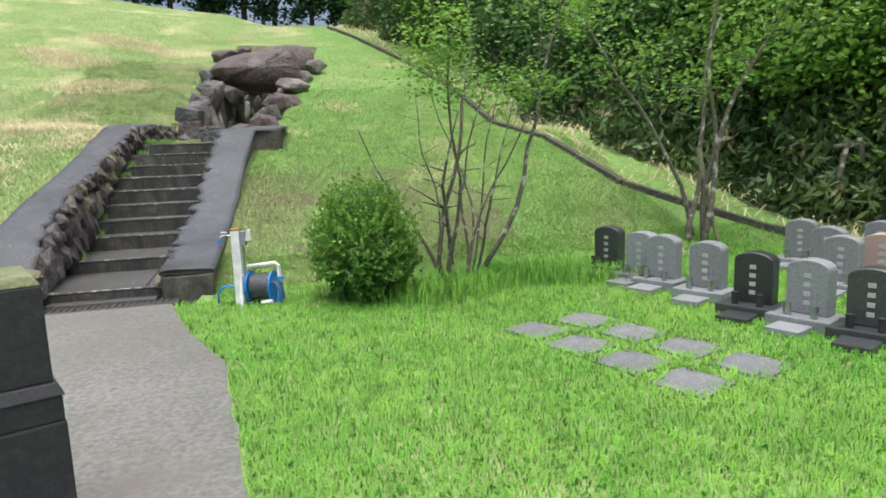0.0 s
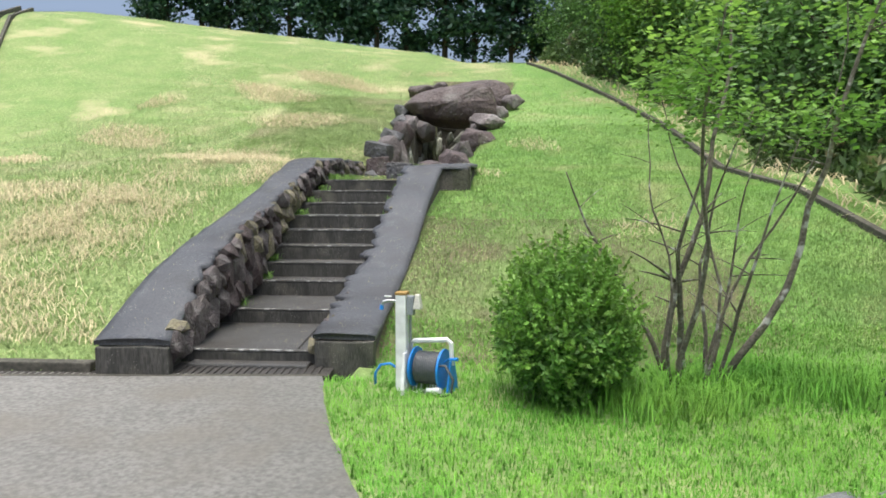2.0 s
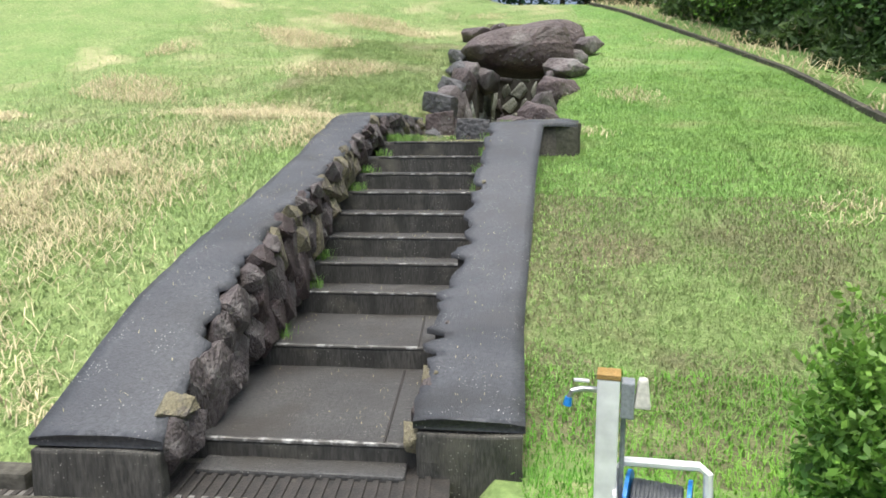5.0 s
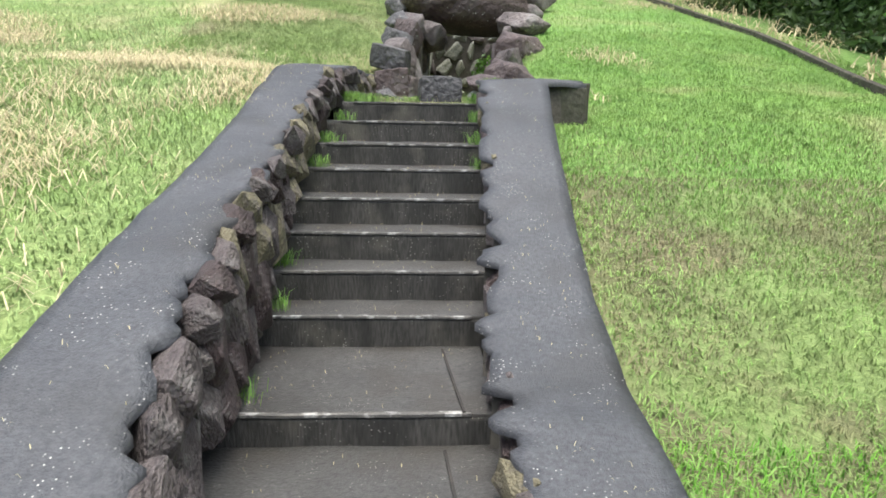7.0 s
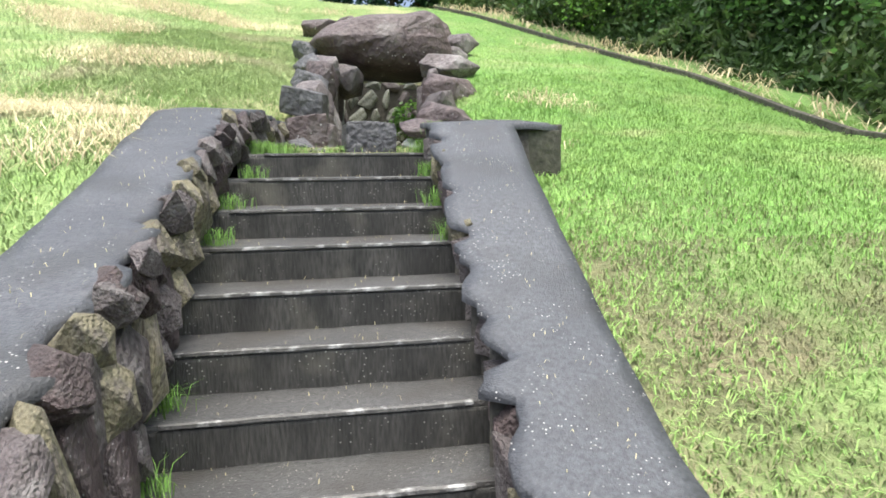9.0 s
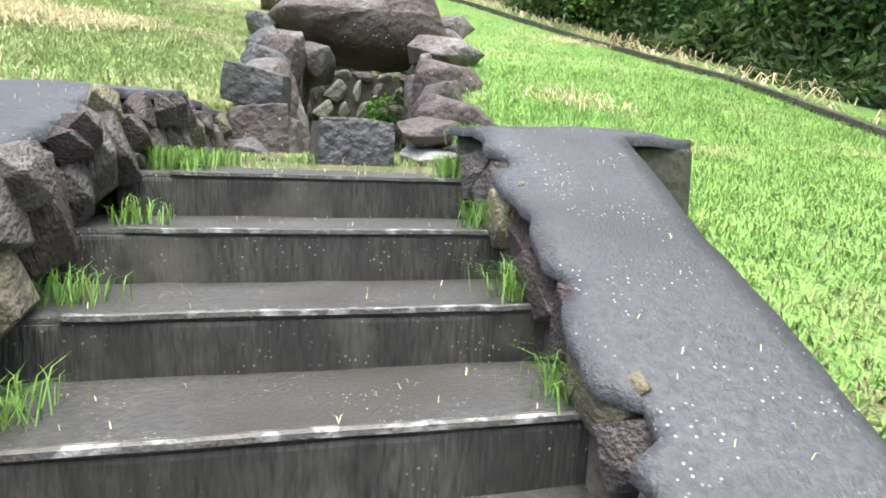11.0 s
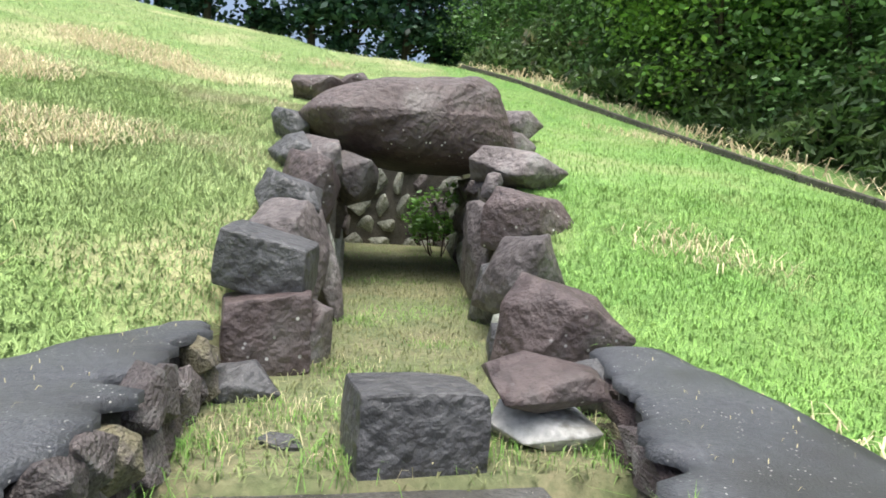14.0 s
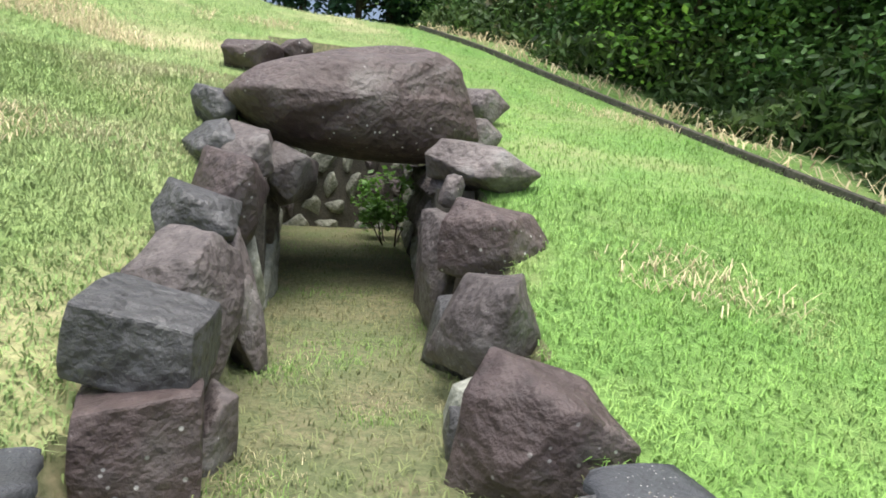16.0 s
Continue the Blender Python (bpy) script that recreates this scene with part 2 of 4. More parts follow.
def tube(points, radii, sides=8, bm=None):
    """A tapered tube along points."""
    own = bm or bmesh.new()
    rings = []
    pts = [Vector(p) for p in points]
    for i, p in enumerate(pts):
        d = (pts[min(i + 1, len(pts) - 1)] - pts[max(i - 1, 0)]).normalized()
        u = d.orthogonal().normalized() if i == 0 else (u - d * u.dot(d)).normalized()
        w = d.cross(u)
        r = radii[i] if isinstance(radii, (list, tuple)) else radii
        r = float(r)
        rings.append([own.verts.new(p + r * (math.cos(a) * u + math.sin(a) * w)) for a in (2 * math.pi * k / sides for k in range(sides))])
    for a, b in zip(rings, rings[1:]):
        for k in range(sides):
            own.faces.new((a[k], a[(k + 1) % sides], b[(k + 1) % sides], b[k]))
    own.faces.new(rings[0][::-1])
    own.faces.new(rings[-1])
    return own


def thing(name, label, category, group="", at=(0, 0, 0), turn=0.0, kind=""):
    ob = new(name)
    ob.matrix_basis = pose(*at, 0, 0, turn)
    return tagged(ob, label, category, group, kind)


def rock_bm(size, seed, cuts=3, points=12, rough=0.035, square=0.6, wedge=0.0):
    """A quarried boulder: the hull of random points on a squared ball, its arrises worn, its faces rough.
    wedge lowers the top towards +x."""
    rng = random.Random(seed)
    bm = bmesh.new()
    for k in range(points):
        # even spread over the ball, then shaken
        up = 1 - 2 * (k + 0.5) / points
        a = 2.39996 * k + rng.uniform(-0.5, 0.5)
        flat = math.sqrt(1 - up * up)
        p = Vector((flat * math.cos(a), flat * math.sin(a), up + rng.uniform(-0.2, 0.2)))
        p = p.lerp(p / max(abs(c) for c in p), square) * rng.uniform(0.78, 1.08)
        if p.z > 0:
            p.z *= 1 - wedge * (p.x + 1) / 2
        bm.verts.new(p)
    hull = bmesh.ops.convex_hull(bm, input=bm.verts)
    loose = list({g for g in hull["geom_interior"] + hull["geom_unused"] if isinstance(g, bmesh.types.BMVert)})
    bmesh.ops.delete(bm, geom=loose, context="VERTS")
    bmesh.ops.dissolve_limit(bm, angle_limit=radians(12), verts=bm.verts, edges=bm.edges)
    bmesh.ops.bevel(bm, geom=list(bm.edges), offset=0.03, segments=1, affect="EDGES", clamp_overlap=True)
    bmesh.ops.triangulate(bm, faces=bm.faces)
    bmesh.ops.subdivide_edges(bm, edges=[e for e in bm.edges if e.calc_length() > 0.25], cuts=cuts, use_grid_fill=True)
    bmesh.ops.triangulate(bm, faces=bm.faces)
    off = Vector((rng.uniform(0, 50), rng.uniform(0, 50), rng.uniform(0, 50)))
    for v in bm.verts:
        p = v.co.copy()
        v.co += p * (noise.fractal(p * 1.4 + off, 1.0, 2.0, 4) * rough * 1.3 + noise.fractal(p * 4.5 + off, 0.7, 2.1, 5) * rough * 0.7)
    lo = [min(v.co[k] for v in bm.verts) for k in range(3)]
    hi = [max(v.co[k] for v in bm.verts) for k in range(3)]
    for v in bm.verts:
        v.co = Vector([((v.co[k] - lo[k]) / (hi[k] - lo[k]) - 0.5) * size[k] for k in range(3)])
    bmesh.ops.recalc_face_normals(bm, faces=bm.faces)
    return bm


def leaf_mesh(name, pts, size, mt, rng, flat=0.5, long=1.6, droop=0.0):
    """Many small leaves, each a folded diamond at one of pts."""
    n = len(pts)
    a = rng.normal(size=(n, 3))
    a[:, 2] = a[:, 2] * (1 - flat) - droop
    a /= np.linalg.norm(a, axis=1)[:, None]
    b = np.cross(a, rng.normal(size=(n, 3)))
    b[:, 2] *= 1 - flat
    b /= np.linalg.norm(b, axis=1)[:, None] + 1e-6
    s = (size * rng.uniform(0.6, 1.35, n))[:, None]
    v = np.stack([pts - a * s * long / 2, pts + b * s * 0.5, pts + a * s * long / 2, pts - b * s * 0.5], 1).reshape(-1, 3)
    return mesh_of(name, v, np.arange(4 * n).reshape(-1, 4), mt)


def blade_mesh(name, pts, height, width, mt, rng, lean=0.5):
    """Grass blades, one bent tapering blade at each of pts."""
    n = len(pts)
    ang = rng.uniform(0, 2 * np.pi, n)
    h = height * rng.uniform(0.45, 1.25, n)
    w = width * rng.uniform(0.7, 1.3, n)
    d = np.stack([np.cos(ang), np.sin(ang), 0 * ang], 1)
    s = np.stack([-np.sin(ang), np.cos(ang), 0 * ang], 1)
    l = (lean * rng.uniform(0.2, 1.3, n) * h)[:, None]
    up = np.array([0, 0, 1.0])
    base = pts - up * 0.01
    mid = pts + up * (h * 0.6)[:, None] + d * l * 0.35
    tip = pts + up * h[:, None] * np.clip(1 - 0.3 * lean, 0.2, 1) + d * l
    v = np.stack([base - s * w[:, None] / 2, base + s * w[:, None] / 2, mid + s * w[:, None] * 0.4, tip, mid - s * w[:, None] * 0.4], 1).reshape(-1, 3)
    first = 5 * np.arange(n)[:, None, None]
    return mesh_of(name, v, (first + np.array([[0, 1, 2], [0, 2, 4], [4, 2, 3]])).reshape(-1, 3), mt)


RNG = np.random.default_rng(7)


# ---- the lie of the land ----
def smooth(a, b, v):
    k = np.clip((v - a) / (b - a), 0, 1)
    return k * k * (3 - 2 * k)


def slope_height(x, y):
    """The mown mound without the cutting of stairs and chamber."""
    x, y = np.asarray(x, float), np.asarray(y, float)
    left = np.interp(y, [7.15, 8.5, 10.1, 12.4, 13.7, 15.2, 18.5, 20.9, 26, 30, 34, 60], [0, 0.72, 1.3, 1.9, 2.03, 2.4, 3.42, 4.15, 6.0, 7.1, 7.4, 7.0])
    right = np.interp(y, [7.6, 9.6, 11.8, 14.2, 15.7, 17.1, 20.3, 23.8, 26, 30, 34, 60], [0, 0.68, 1.48, 1.9, 2.4, 2.92, 3.85, 5.15, 5.85, 6.6, 6.8, 6.5])
    z = left + (right - left) * smooth(-3.4, -1.0, x)
    z = z + 0.13 * np.clip(-3.5 - x, 0, 14) * smooth(13, 27, y)
    l_, r_ = cut_sides(y)
    z = z - (0.3 * np.exp(-((x - l_) / 0.7) ** 2) * smooth(12.4, 13.6, y) + 0.12 * np.exp(-((x - r_) / 0.4) ** 2) * smooth(14.2, 15.2, y)) * smooth(20.5, 18.5, y)
    return z + 0.025 * np.sin(x * 1.3 + y * 0.7) * np.sin(y * 0.9 - x * 0.4) * smooth(8, 10, y)


def cut_sides(y):
    left = np.interp(y, [7, 12, 13, 14.3, 15.2, 17, 22.4], [-3.42, -3.35, -3.25, -2.92, -2.48, -2.28, -2.0])
    right = np.interp(y, [7, 9, 11.5, 12.3, 13.2, 14.3, 15.2, 17, 22.4], [-1.85, -1.75, -1.65, -1.5, -1.3, -1.15, -1.0, -0.72, 0.15])
    return left, right


def cut_floor(y):
    return np.interp(y, [7.2, 9, 12, 13.2, 13.3, 17, 22.5], [-0.25, -0.05, 1.25, 1.4, 1.67, 1.78, 1.97])


def height(x, y):
    x, y = np.asarray(x, float), np.asarray(y, float)
    z = slope_height(x, y)
    left, right = cut_sides(y)
    inside = smooth(left - 0.13, left + 0.02, x) * smooth(right + 0.13, right - 0.02, x) * (y > 7.06) * (y < 22.55)
    return z * (1 - inside) + np.minimum(cut_floor(y), z + 2) * inside


def axis(marks):
    return np.concatenate([np.arange(a, b, s) for a, b, s in marks])


gx = axis([(-300, -40, 20), (-40, -20, 2.5), (-20, -6, 0.5), (-6, -4, 0.25), (-4, 0.6, 0.07), (0.6, 7, 0.25), (7, 14, 0.7), (14, 40, 2.5), (40, 301, 20)])
gy = axis([(-300, -40, 20), (-40, -6, 2), (-6, 6.8, 0.3), (6.8, 23, 0.1), (23, 40, 0.4), (40, 60, 2.5), (60, 301, 20)])
X, Y = np.meshgrid(gx, gy)
Z = height(X, Y)
nx, ny = len(gx), len(gy)
idx = np.arange(nx * ny).reshape(ny, nx)
quads = np.stack([idx[:-1, :-1], idx[:-1, 1:], idx[1:, 1:], idx[1:, :-1]], -1).reshape(-1, 4)
ground_mesh = mesh_of("ground", np.stack([X, Y, Z], -1).reshape(-1, 3), quads, [GROUND, SOIL, WORN, GREEN_TURF], True)
mid_x, mid_y = (X[:-1, :-1] + X[1:, 1:]).ravel() / 2, (Y[:-1, :-1] + Y[1:, 1:]).ravel() / 2
cl, cr = cut_sides(mid_y)
def worn(x, y):
    """How bare the turf is: 1 beside the foot of the stairs, fading up the slope."""
    x, y = np.asarray(x, float), np.asarray(y, float)
    wave = 0.25 * np.sin(2.3 * x + 1.1 * y) * np.sin(1.7 * y - 0.8 * x)
    return smooth(12.4, 9.2, y) * smooth(7.3, 7.6, y) * smooth(-1.75, -1.6, x) * smooth(3.2, 0.8, x) + wave * (y < 10.5)


bare = (worn(mid_x, mid_y) > 0.5) & (mid_y > 7.4) & (mid_x > -1.7)
ground_mesh.polygons.foreach_set("material_index", np.where(bare, 2, 3 * ((mid_x > cr + 0.15) & (mid_y > 7.4))).astype(np.int32) + ((mid_x > cl - 0.15) & (mid_x < cr + 0.15) & (mid_y > 13.1) & (mid_y < 22.6)).astype(np.int32))
tagged(new("ground", ground_mesh), "mown grass slope of a burial mound above a lawn", "ground", kind="structure")

# ---- path and drain ----
def path_edge(y):
    return np.interp(y, [-6, 0, 3.2, 5.0, 5.9, 7.2], [-0.2, -0.55, -0.98, -1.24, -1.6, -1.98])


ys = np.linspace(-6, 7.1, 90)
edge = path_edge(ys) + RNG.normal(0, 0.012, 90)
left_edge = np.full(90, -8.0)
rows = [np.stack([left_edge, ys, np.full(90, z)], 1) for z in (0.02,)] + [np.stack([edge, ys, np.full(90, 0.02)], 1), np.stack([edge + 0.015, ys, np.full(90, -0.06)], 1)]
v = np.concatenate(rows)
f = np.concatenate([np.stack([np.arange(89) + 90 * k, np.arange(89) + 90 * (k + 1), np.arange(89) + 90 * (k + 1) + 1, np.arange(89) + 90 * k + 1], 1) for k in range(2)])
tagged(new("pavement", mesh_of("pavement", v, f, CONCRETE)), "pale worn concrete path beside the lawn", "path", kind="structure")

drain = thing("drain_grating", "dark slotted drain grating across the foot of the stairs", "drain", at=(-3.35, 7.22, 0.0), turn=3.5)
part("frame", box((2.9, 0.05, 0.05), (0, -0.19, 0.0), 0.006), KERB, drain)
part("frame", box((2.9, 0.05, 0.05), (0, 0.19, 0.0), 0.006), KERB, drain)
part("trough", box((2.9, 0.36, 0.03), (0, 0, -0.0)), IRON, drain)
bar = part("bar", box((0.03, 0.33, 0.02), (0, 0, 0.012), 0.003), IRON, drain)
for k in range(46):
    o = new("bar", bar.data)
    o.parent, o.location = drain, (-1.4 + 0.061 * k, 0, 0.004)
bar.location = (-1.43, 0, 0.004)

foot_kerb = thing("kerb_foot", "low mossy concrete kerb where the path meets the slope", "kerb", kind="structure")
for k in range(5):
    part("kerbstone", box((0.93, 0.12, 0.13), (-4.32 - 0.95 * k, 7.13, 0.035), 0.015), KERB, foot_kerb)

# ---- stairs ----
STEPS = [(7.44, 0.14, -3.22, -2.12), (8.56, 0.285, -3.24, -2.17), (9.4, 0.46, -3.23, -2.09), (9.72, 0.635, -3.22, -2.02), (10.03, 0.81, -3.21, -1.96),
         (10.35, 0.985, -3.2, -1.9), (10.68, 1.155, -3.15, -1.87), (11.08, 1.315, -3.1, -1.85), (11.5, 1.48, -3.03, -1.83), (11.97, 1.64, -2.96, -1.8)]
stairs = thing("stairs", "worn wet concrete steps with bleached edges", "stairs", kind="structure")


def worn_box(x0, x1, y0, y1, z0, z1, seed, amount=0.006, cell=0.05):
    """A slab with slightly uneven faces."""
    bm = box((x1 - x0, y1 - y0, z1 - z0), ((x0 + x1) / 2, (y0 + y1) / 2, (z0 + z1) / 2), 0.014)
    bmesh.ops.subdivide_edges(bm, edges=[e for e in bm.edges if e.calc_length() > 0.2], cuts=max(2, int((x1 - x0) / 0.12)), use_grid_fill=True)
    for vv in bm.verts:
        vv.co += Vector((noise.noise(vv.co * 7 + Vector((seed, 0, 0))), noise.noise(vv.co * 6 + Vector((0, seed, 0))), noise.noise(vv.co * 6 + Vector((0, 0, seed))))) * amount
    return bm


for k, (y, z, xl, xr) in enumerate(STEPS):
    deep = (STEPS[k + 1][0] if k + 1 < len(STEPS) else 13.3) + 0.03
    below = STEPS[k - 1][1] if k else 0.0
    pad_l, pad_r = 0.16, 0.12
    step = part("step", worn_box(xl - pad_l, xr + pad_r, y + 0.012, deep, z - 0.3, z - 0.002, k), STEP, stairs)
    part("riser", worn_box(xl - pad_l, xr + pad_r, y + 0.004, y + 0.05, below - 0.05, z - 0.022, k + 30), RISER, step)
    part("nosing", worn_box(xl + 0.02, xr - 0.01, y - 0.001, y + 0.03, z - 0.014, z + 0.001, k + 60, 0.004), NOSING, step)
kerbstone = part("step", worn_box(-3.15, -2.12, 7.3, 7.5, -0.1, 0.045, 91), STEP, stairs)
part("groove", box((0.012, 1.05, 0.01), (-2.27, 7.98, 0.143), 0, 3), IRON, stairs, "dark joint along the tread")
part("groove", box((0.012, 0.78, 0.01), (-2.24, 8.96, 0.288), 0, 4), IRON, stairs, "dark joint along the tread")

# ---- walls beside the stairs ----
LEFT = [(7.05, -3.8, -3.17, 0.31), (7.4, -3.8, -3.2, 0.47), (8, -3.76, -3.22, 0.78), (8.9, -3.7, -3.24, 1.06), (10.1, -3.65, -3.22, 1.37), (11.2, -3.64, -3.18, 1.7), (12.1, -3.64, -3.1, 1.94),
        (12.7, -3.68, -3.02, 2.0), (13.4, -3.55, -2.95, 2.0), (14.0, -3.3, -2.9, 2.0), (14.4, -3.1, -2.85, 1.98)]
RIGHT = [(7.38, -2.08, -1.55, 0.3), (8.5, -2.04, -1.53, 0.45), (9.2, -2.0, -1.49, 0.65), (9.9, -1.93, -1.43, 0.95), (10.6, -1.87, -1.38, 1.29), (11.2, -1.83, -1.32, 1.58), (11.75, -1.8, -1.25, 1.83),
         (11.85, -1.79, -0.88, 1.85), (12.3, -1.72, -0.82, 1.88), (12.8, -1.5, -0.78, 1.9), (13.4, -1.28, -0.75, 1.93), (14.1, -1.08, -0.8, 1.95)]


def capped_wall(name, rows_, side, label, drop=0.9):
    """A thick wall with a sloping mortar capping; rows of y, west edge, east edge, top. side: +1 where the rubble face looks east."""
    wall_ = thing(name, label, "retaining wall", kind="structure")
    yy = np.concatenate([np.arange(rows_[0][0], rows_[-1][0], 0.045), [rows_[-1][0]]])
    src = np.array(rows_)
    west, east, top = (np.interp(yy, src[:, 0], src[:, k]) for k in (1, 2, 3))
    n = len(yy)
    ragged = np.array([noise.noise((3.1 * q, side * 9.0, 0)) * (0.07 if side > 0 else 0.035) + noise.noise((13.0 * q, side * 4.0, 2)) * 0.055 + (noise.cell((7.3 * q, side * 7.0, 1)) - 0.5) * 0.06 for q in yy]) * np.clip((yy - rows_[0][0]) * 2, 0.1, 1)
    if side > 0:
        east = east + ragged
    else:
        west = west + ragged
    cols = []
    for k in range(8):
        a = k / 7
        x = west * (1 - a) + east * a
        round_ = 0.014 * (2 * abs(a - 0.5)) ** 4
        rough_ = np.array([noise.fractal((q * 2.0, w * 2.0, side * 3.0), 1.0, 2.0, 3) * 0.022 for q, w in zip(yy, x)])
        cols.append(np.stack([x, yy, top - round_ + rough_], 1))
    for k in (0, 7):
        low = cols[k].copy()
        low[:, 2] -= 0.035
        cols.append(low)
    order = [8, 0, 1, 2, 3, 4, 5, 6, 7, 9]
    vv = np.concatenate([cols[k] for k in order])
    ff = np.concatenate([np.stack([np.arange(n - 1) + n * k, np.arange(n - 1) + n * (k + 1), np.arange(n - 1) + n * (k + 1) + 1, np.arange(n - 1) + n * k + 1], 1) for k in range(9)])
    caps = [[n * k, n * (k + 1), n * (8 - k), n * (9 - k)] for k in range(4)] + [[n * k + n - 1, n * (9 - k) + n - 1, n * (8 - k) + n - 1, n * (k + 1) + n - 1] for k in range(4)]
    ob = new("capping", mesh_of("capping", vv, np.concatenate([ff, np.array(caps)]), CAPPING, False))
    ob.parent = wall_
    inset = 0.05
    lo = np.minimum(top - drop, height((west + east) / 2, yy) - 0.2)
    ring = [np.stack([west + inset, yy + 0.03, lo], 1), np.stack([west + inset, yy + 0.03, top - 0.05], 1), np.stack([east - inset, yy + 0.03, top - 0.05], 1), np.stack([east - inset, yy + 0.03, lo], 1)]
    vv = np.concatenate(ring)
    ff = np.concatenate([np.stack([np.arange(n - 1) + n * k, np.arange(n - 1) + n * (k + 1), np.arange(n - 1) + n * (k + 1) + 1, np.arange(n - 1) + n * k + 1], 1) for k in range(3)] + [np.array([[0, 3 * n, 2 * n, n], [n - 1, 2 * n - 1, 3 * n - 1, 4 * n - 1]])])
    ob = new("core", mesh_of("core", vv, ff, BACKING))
    ob.parent = wall_
    return wall_


def floor_beside(y):
    return float(np.interp(y, [s[0] for s in STEPS] + [13, 14.5], [s[1] for s in STEPS] + [1.66, 1.72])) - 0.03


wall_west = capped_wall("wall_west", LEFT, 1, "rubble retaining wall with broad dark mortar capping")
wall_east = capped_wall("wall_east", RIGHT, -1, "low wall with broad dark mortar capping and broken edge")
part("front_face", worn_box(-3.79, -3.18, 7.03, 7.12, -0.1, 0.25, 5, 0.012), RISER, wall_west)
part("front_face", worn_box(-2.07, -1.56, 7.36, 7.45, -0.1, 0.24, 6, 0.012), RISER, wall_east)
part("end_face", worn_box(-1.25, -0.875, 11.83, 11.95, 1.3, 1.79, 7, 0.012), KERB, wall_east)
part("outer_face", worn_box(-0.93, -0.84, 11.9, 12.6, 1.4, 1.83, 8, 0.012), KERB, wall_east)

stone_meshes = []
for k in range(10):
    bm = rock_bm((1, 1, 1), 300 + k, 1, 11, 0.045, 0.75)
    me = bpy.data.meshes.new("stone")
    bm.to_mesh(me)
    bm.free()
    me.materials.append((ROCK, OLIVE, ROCK, ROCK, BROWN)[k % 5])
    stone_meshes.append(me)


def stones_on(wall_, rows_, side, tall, rnd):
    """Rubble stones set into the face of a wall, in courses that follow the steps."""
    src = np.array(rows_)
    y = rows_[0][0] + 0.12
    while y < rows_[-1][0]:
        x = float(np.interp(y, src[:, 0], src[:, 2 if side > 0 else 1]))
        top = float(np.interp(y, src[:, 0], src[:, 3]))
        z = floor_beside(y)
        wide = rnd.uniform(0.13, 0.3)
        while z < top - 0.13:
            h = min(rnd.uniform(*tall) * (1 if y < 12 else 0.55), top - z - 0.03)
            h = max(h, 0.07)
            o = new("stone", rnd.choice(stone_meshes))
            o.parent = wall_
            depth = rnd.uniform(0.13, 0.19)
            o.matrix_basis = pose(x - side * (0.005 + 0.03 * rnd.random()), y + rnd.uniform(-0.03, 0.03), z + h / 2, rnd.uniform(-18, 18), rnd.uniform(-6, 6), rnd.uniform(-9, 9)) @ Matrix.Diagonal((depth, wide * 1.22, h * 1.2, 1))
            z += h * 0.93
        y += wide * 0.92


stones_on(wall_west, LEFT, 1, (0.16, 0.42), random.Random(3))
stones_on(wall_east, RIGHT, -1, (0.1, 0.22), random.Random(4))


def edge_stones(wall_, rows_, side, count, y0, y1, rnd):
    """Stones that stand up through the broken edge of a capping."""
    src = np.array(rows_)
    for k in range(count):
        y = y0 + (y1 - y0) * (k + rnd.uniform(0.2, 0.8)) / count
        x, top = (float(np.interp(y, src[:, 0], src[:, c])) for c in (2 if side > 0 else 1, 3))
        w, l, h = rnd.uniform(0.1, 0.2), rnd.uniform(0.14, 0.3), rnd.uniform(0.12, 0.18)
        o = new("stone", rnd.choice(stone_meshes))
        o.parent = wall_
        o.matrix_basis = pose(x + side * rnd.uniform(-0.05, 0.02), y, top - h * 0.36, rnd.uniform(-8, 14), rnd.uniform(-10, 10), rnd.uniform(-25, 25)) @ Matrix.Diagonal((w, l, h, 1))


edge_stones(wall_west, LEFT, 1, 9, 8.4, 12.2, random.Random(14))

# ---- boulders of the passage ----
def boulder(at, size, seed, mt=ROCK, label="weathered grey-brown boulder of the passage wall", turn=(0, 0, 0), wedge=0.0, square=0.8, group="passage boulders", points=12):
    ob = part("boulder", rock_bm(size, seed, 3, points, 0.035, square, wedge), mt, smooth=True)
    ob.matrix_basis = pose(*at, *turn)
    return tagged(ob, label, "rock", group)


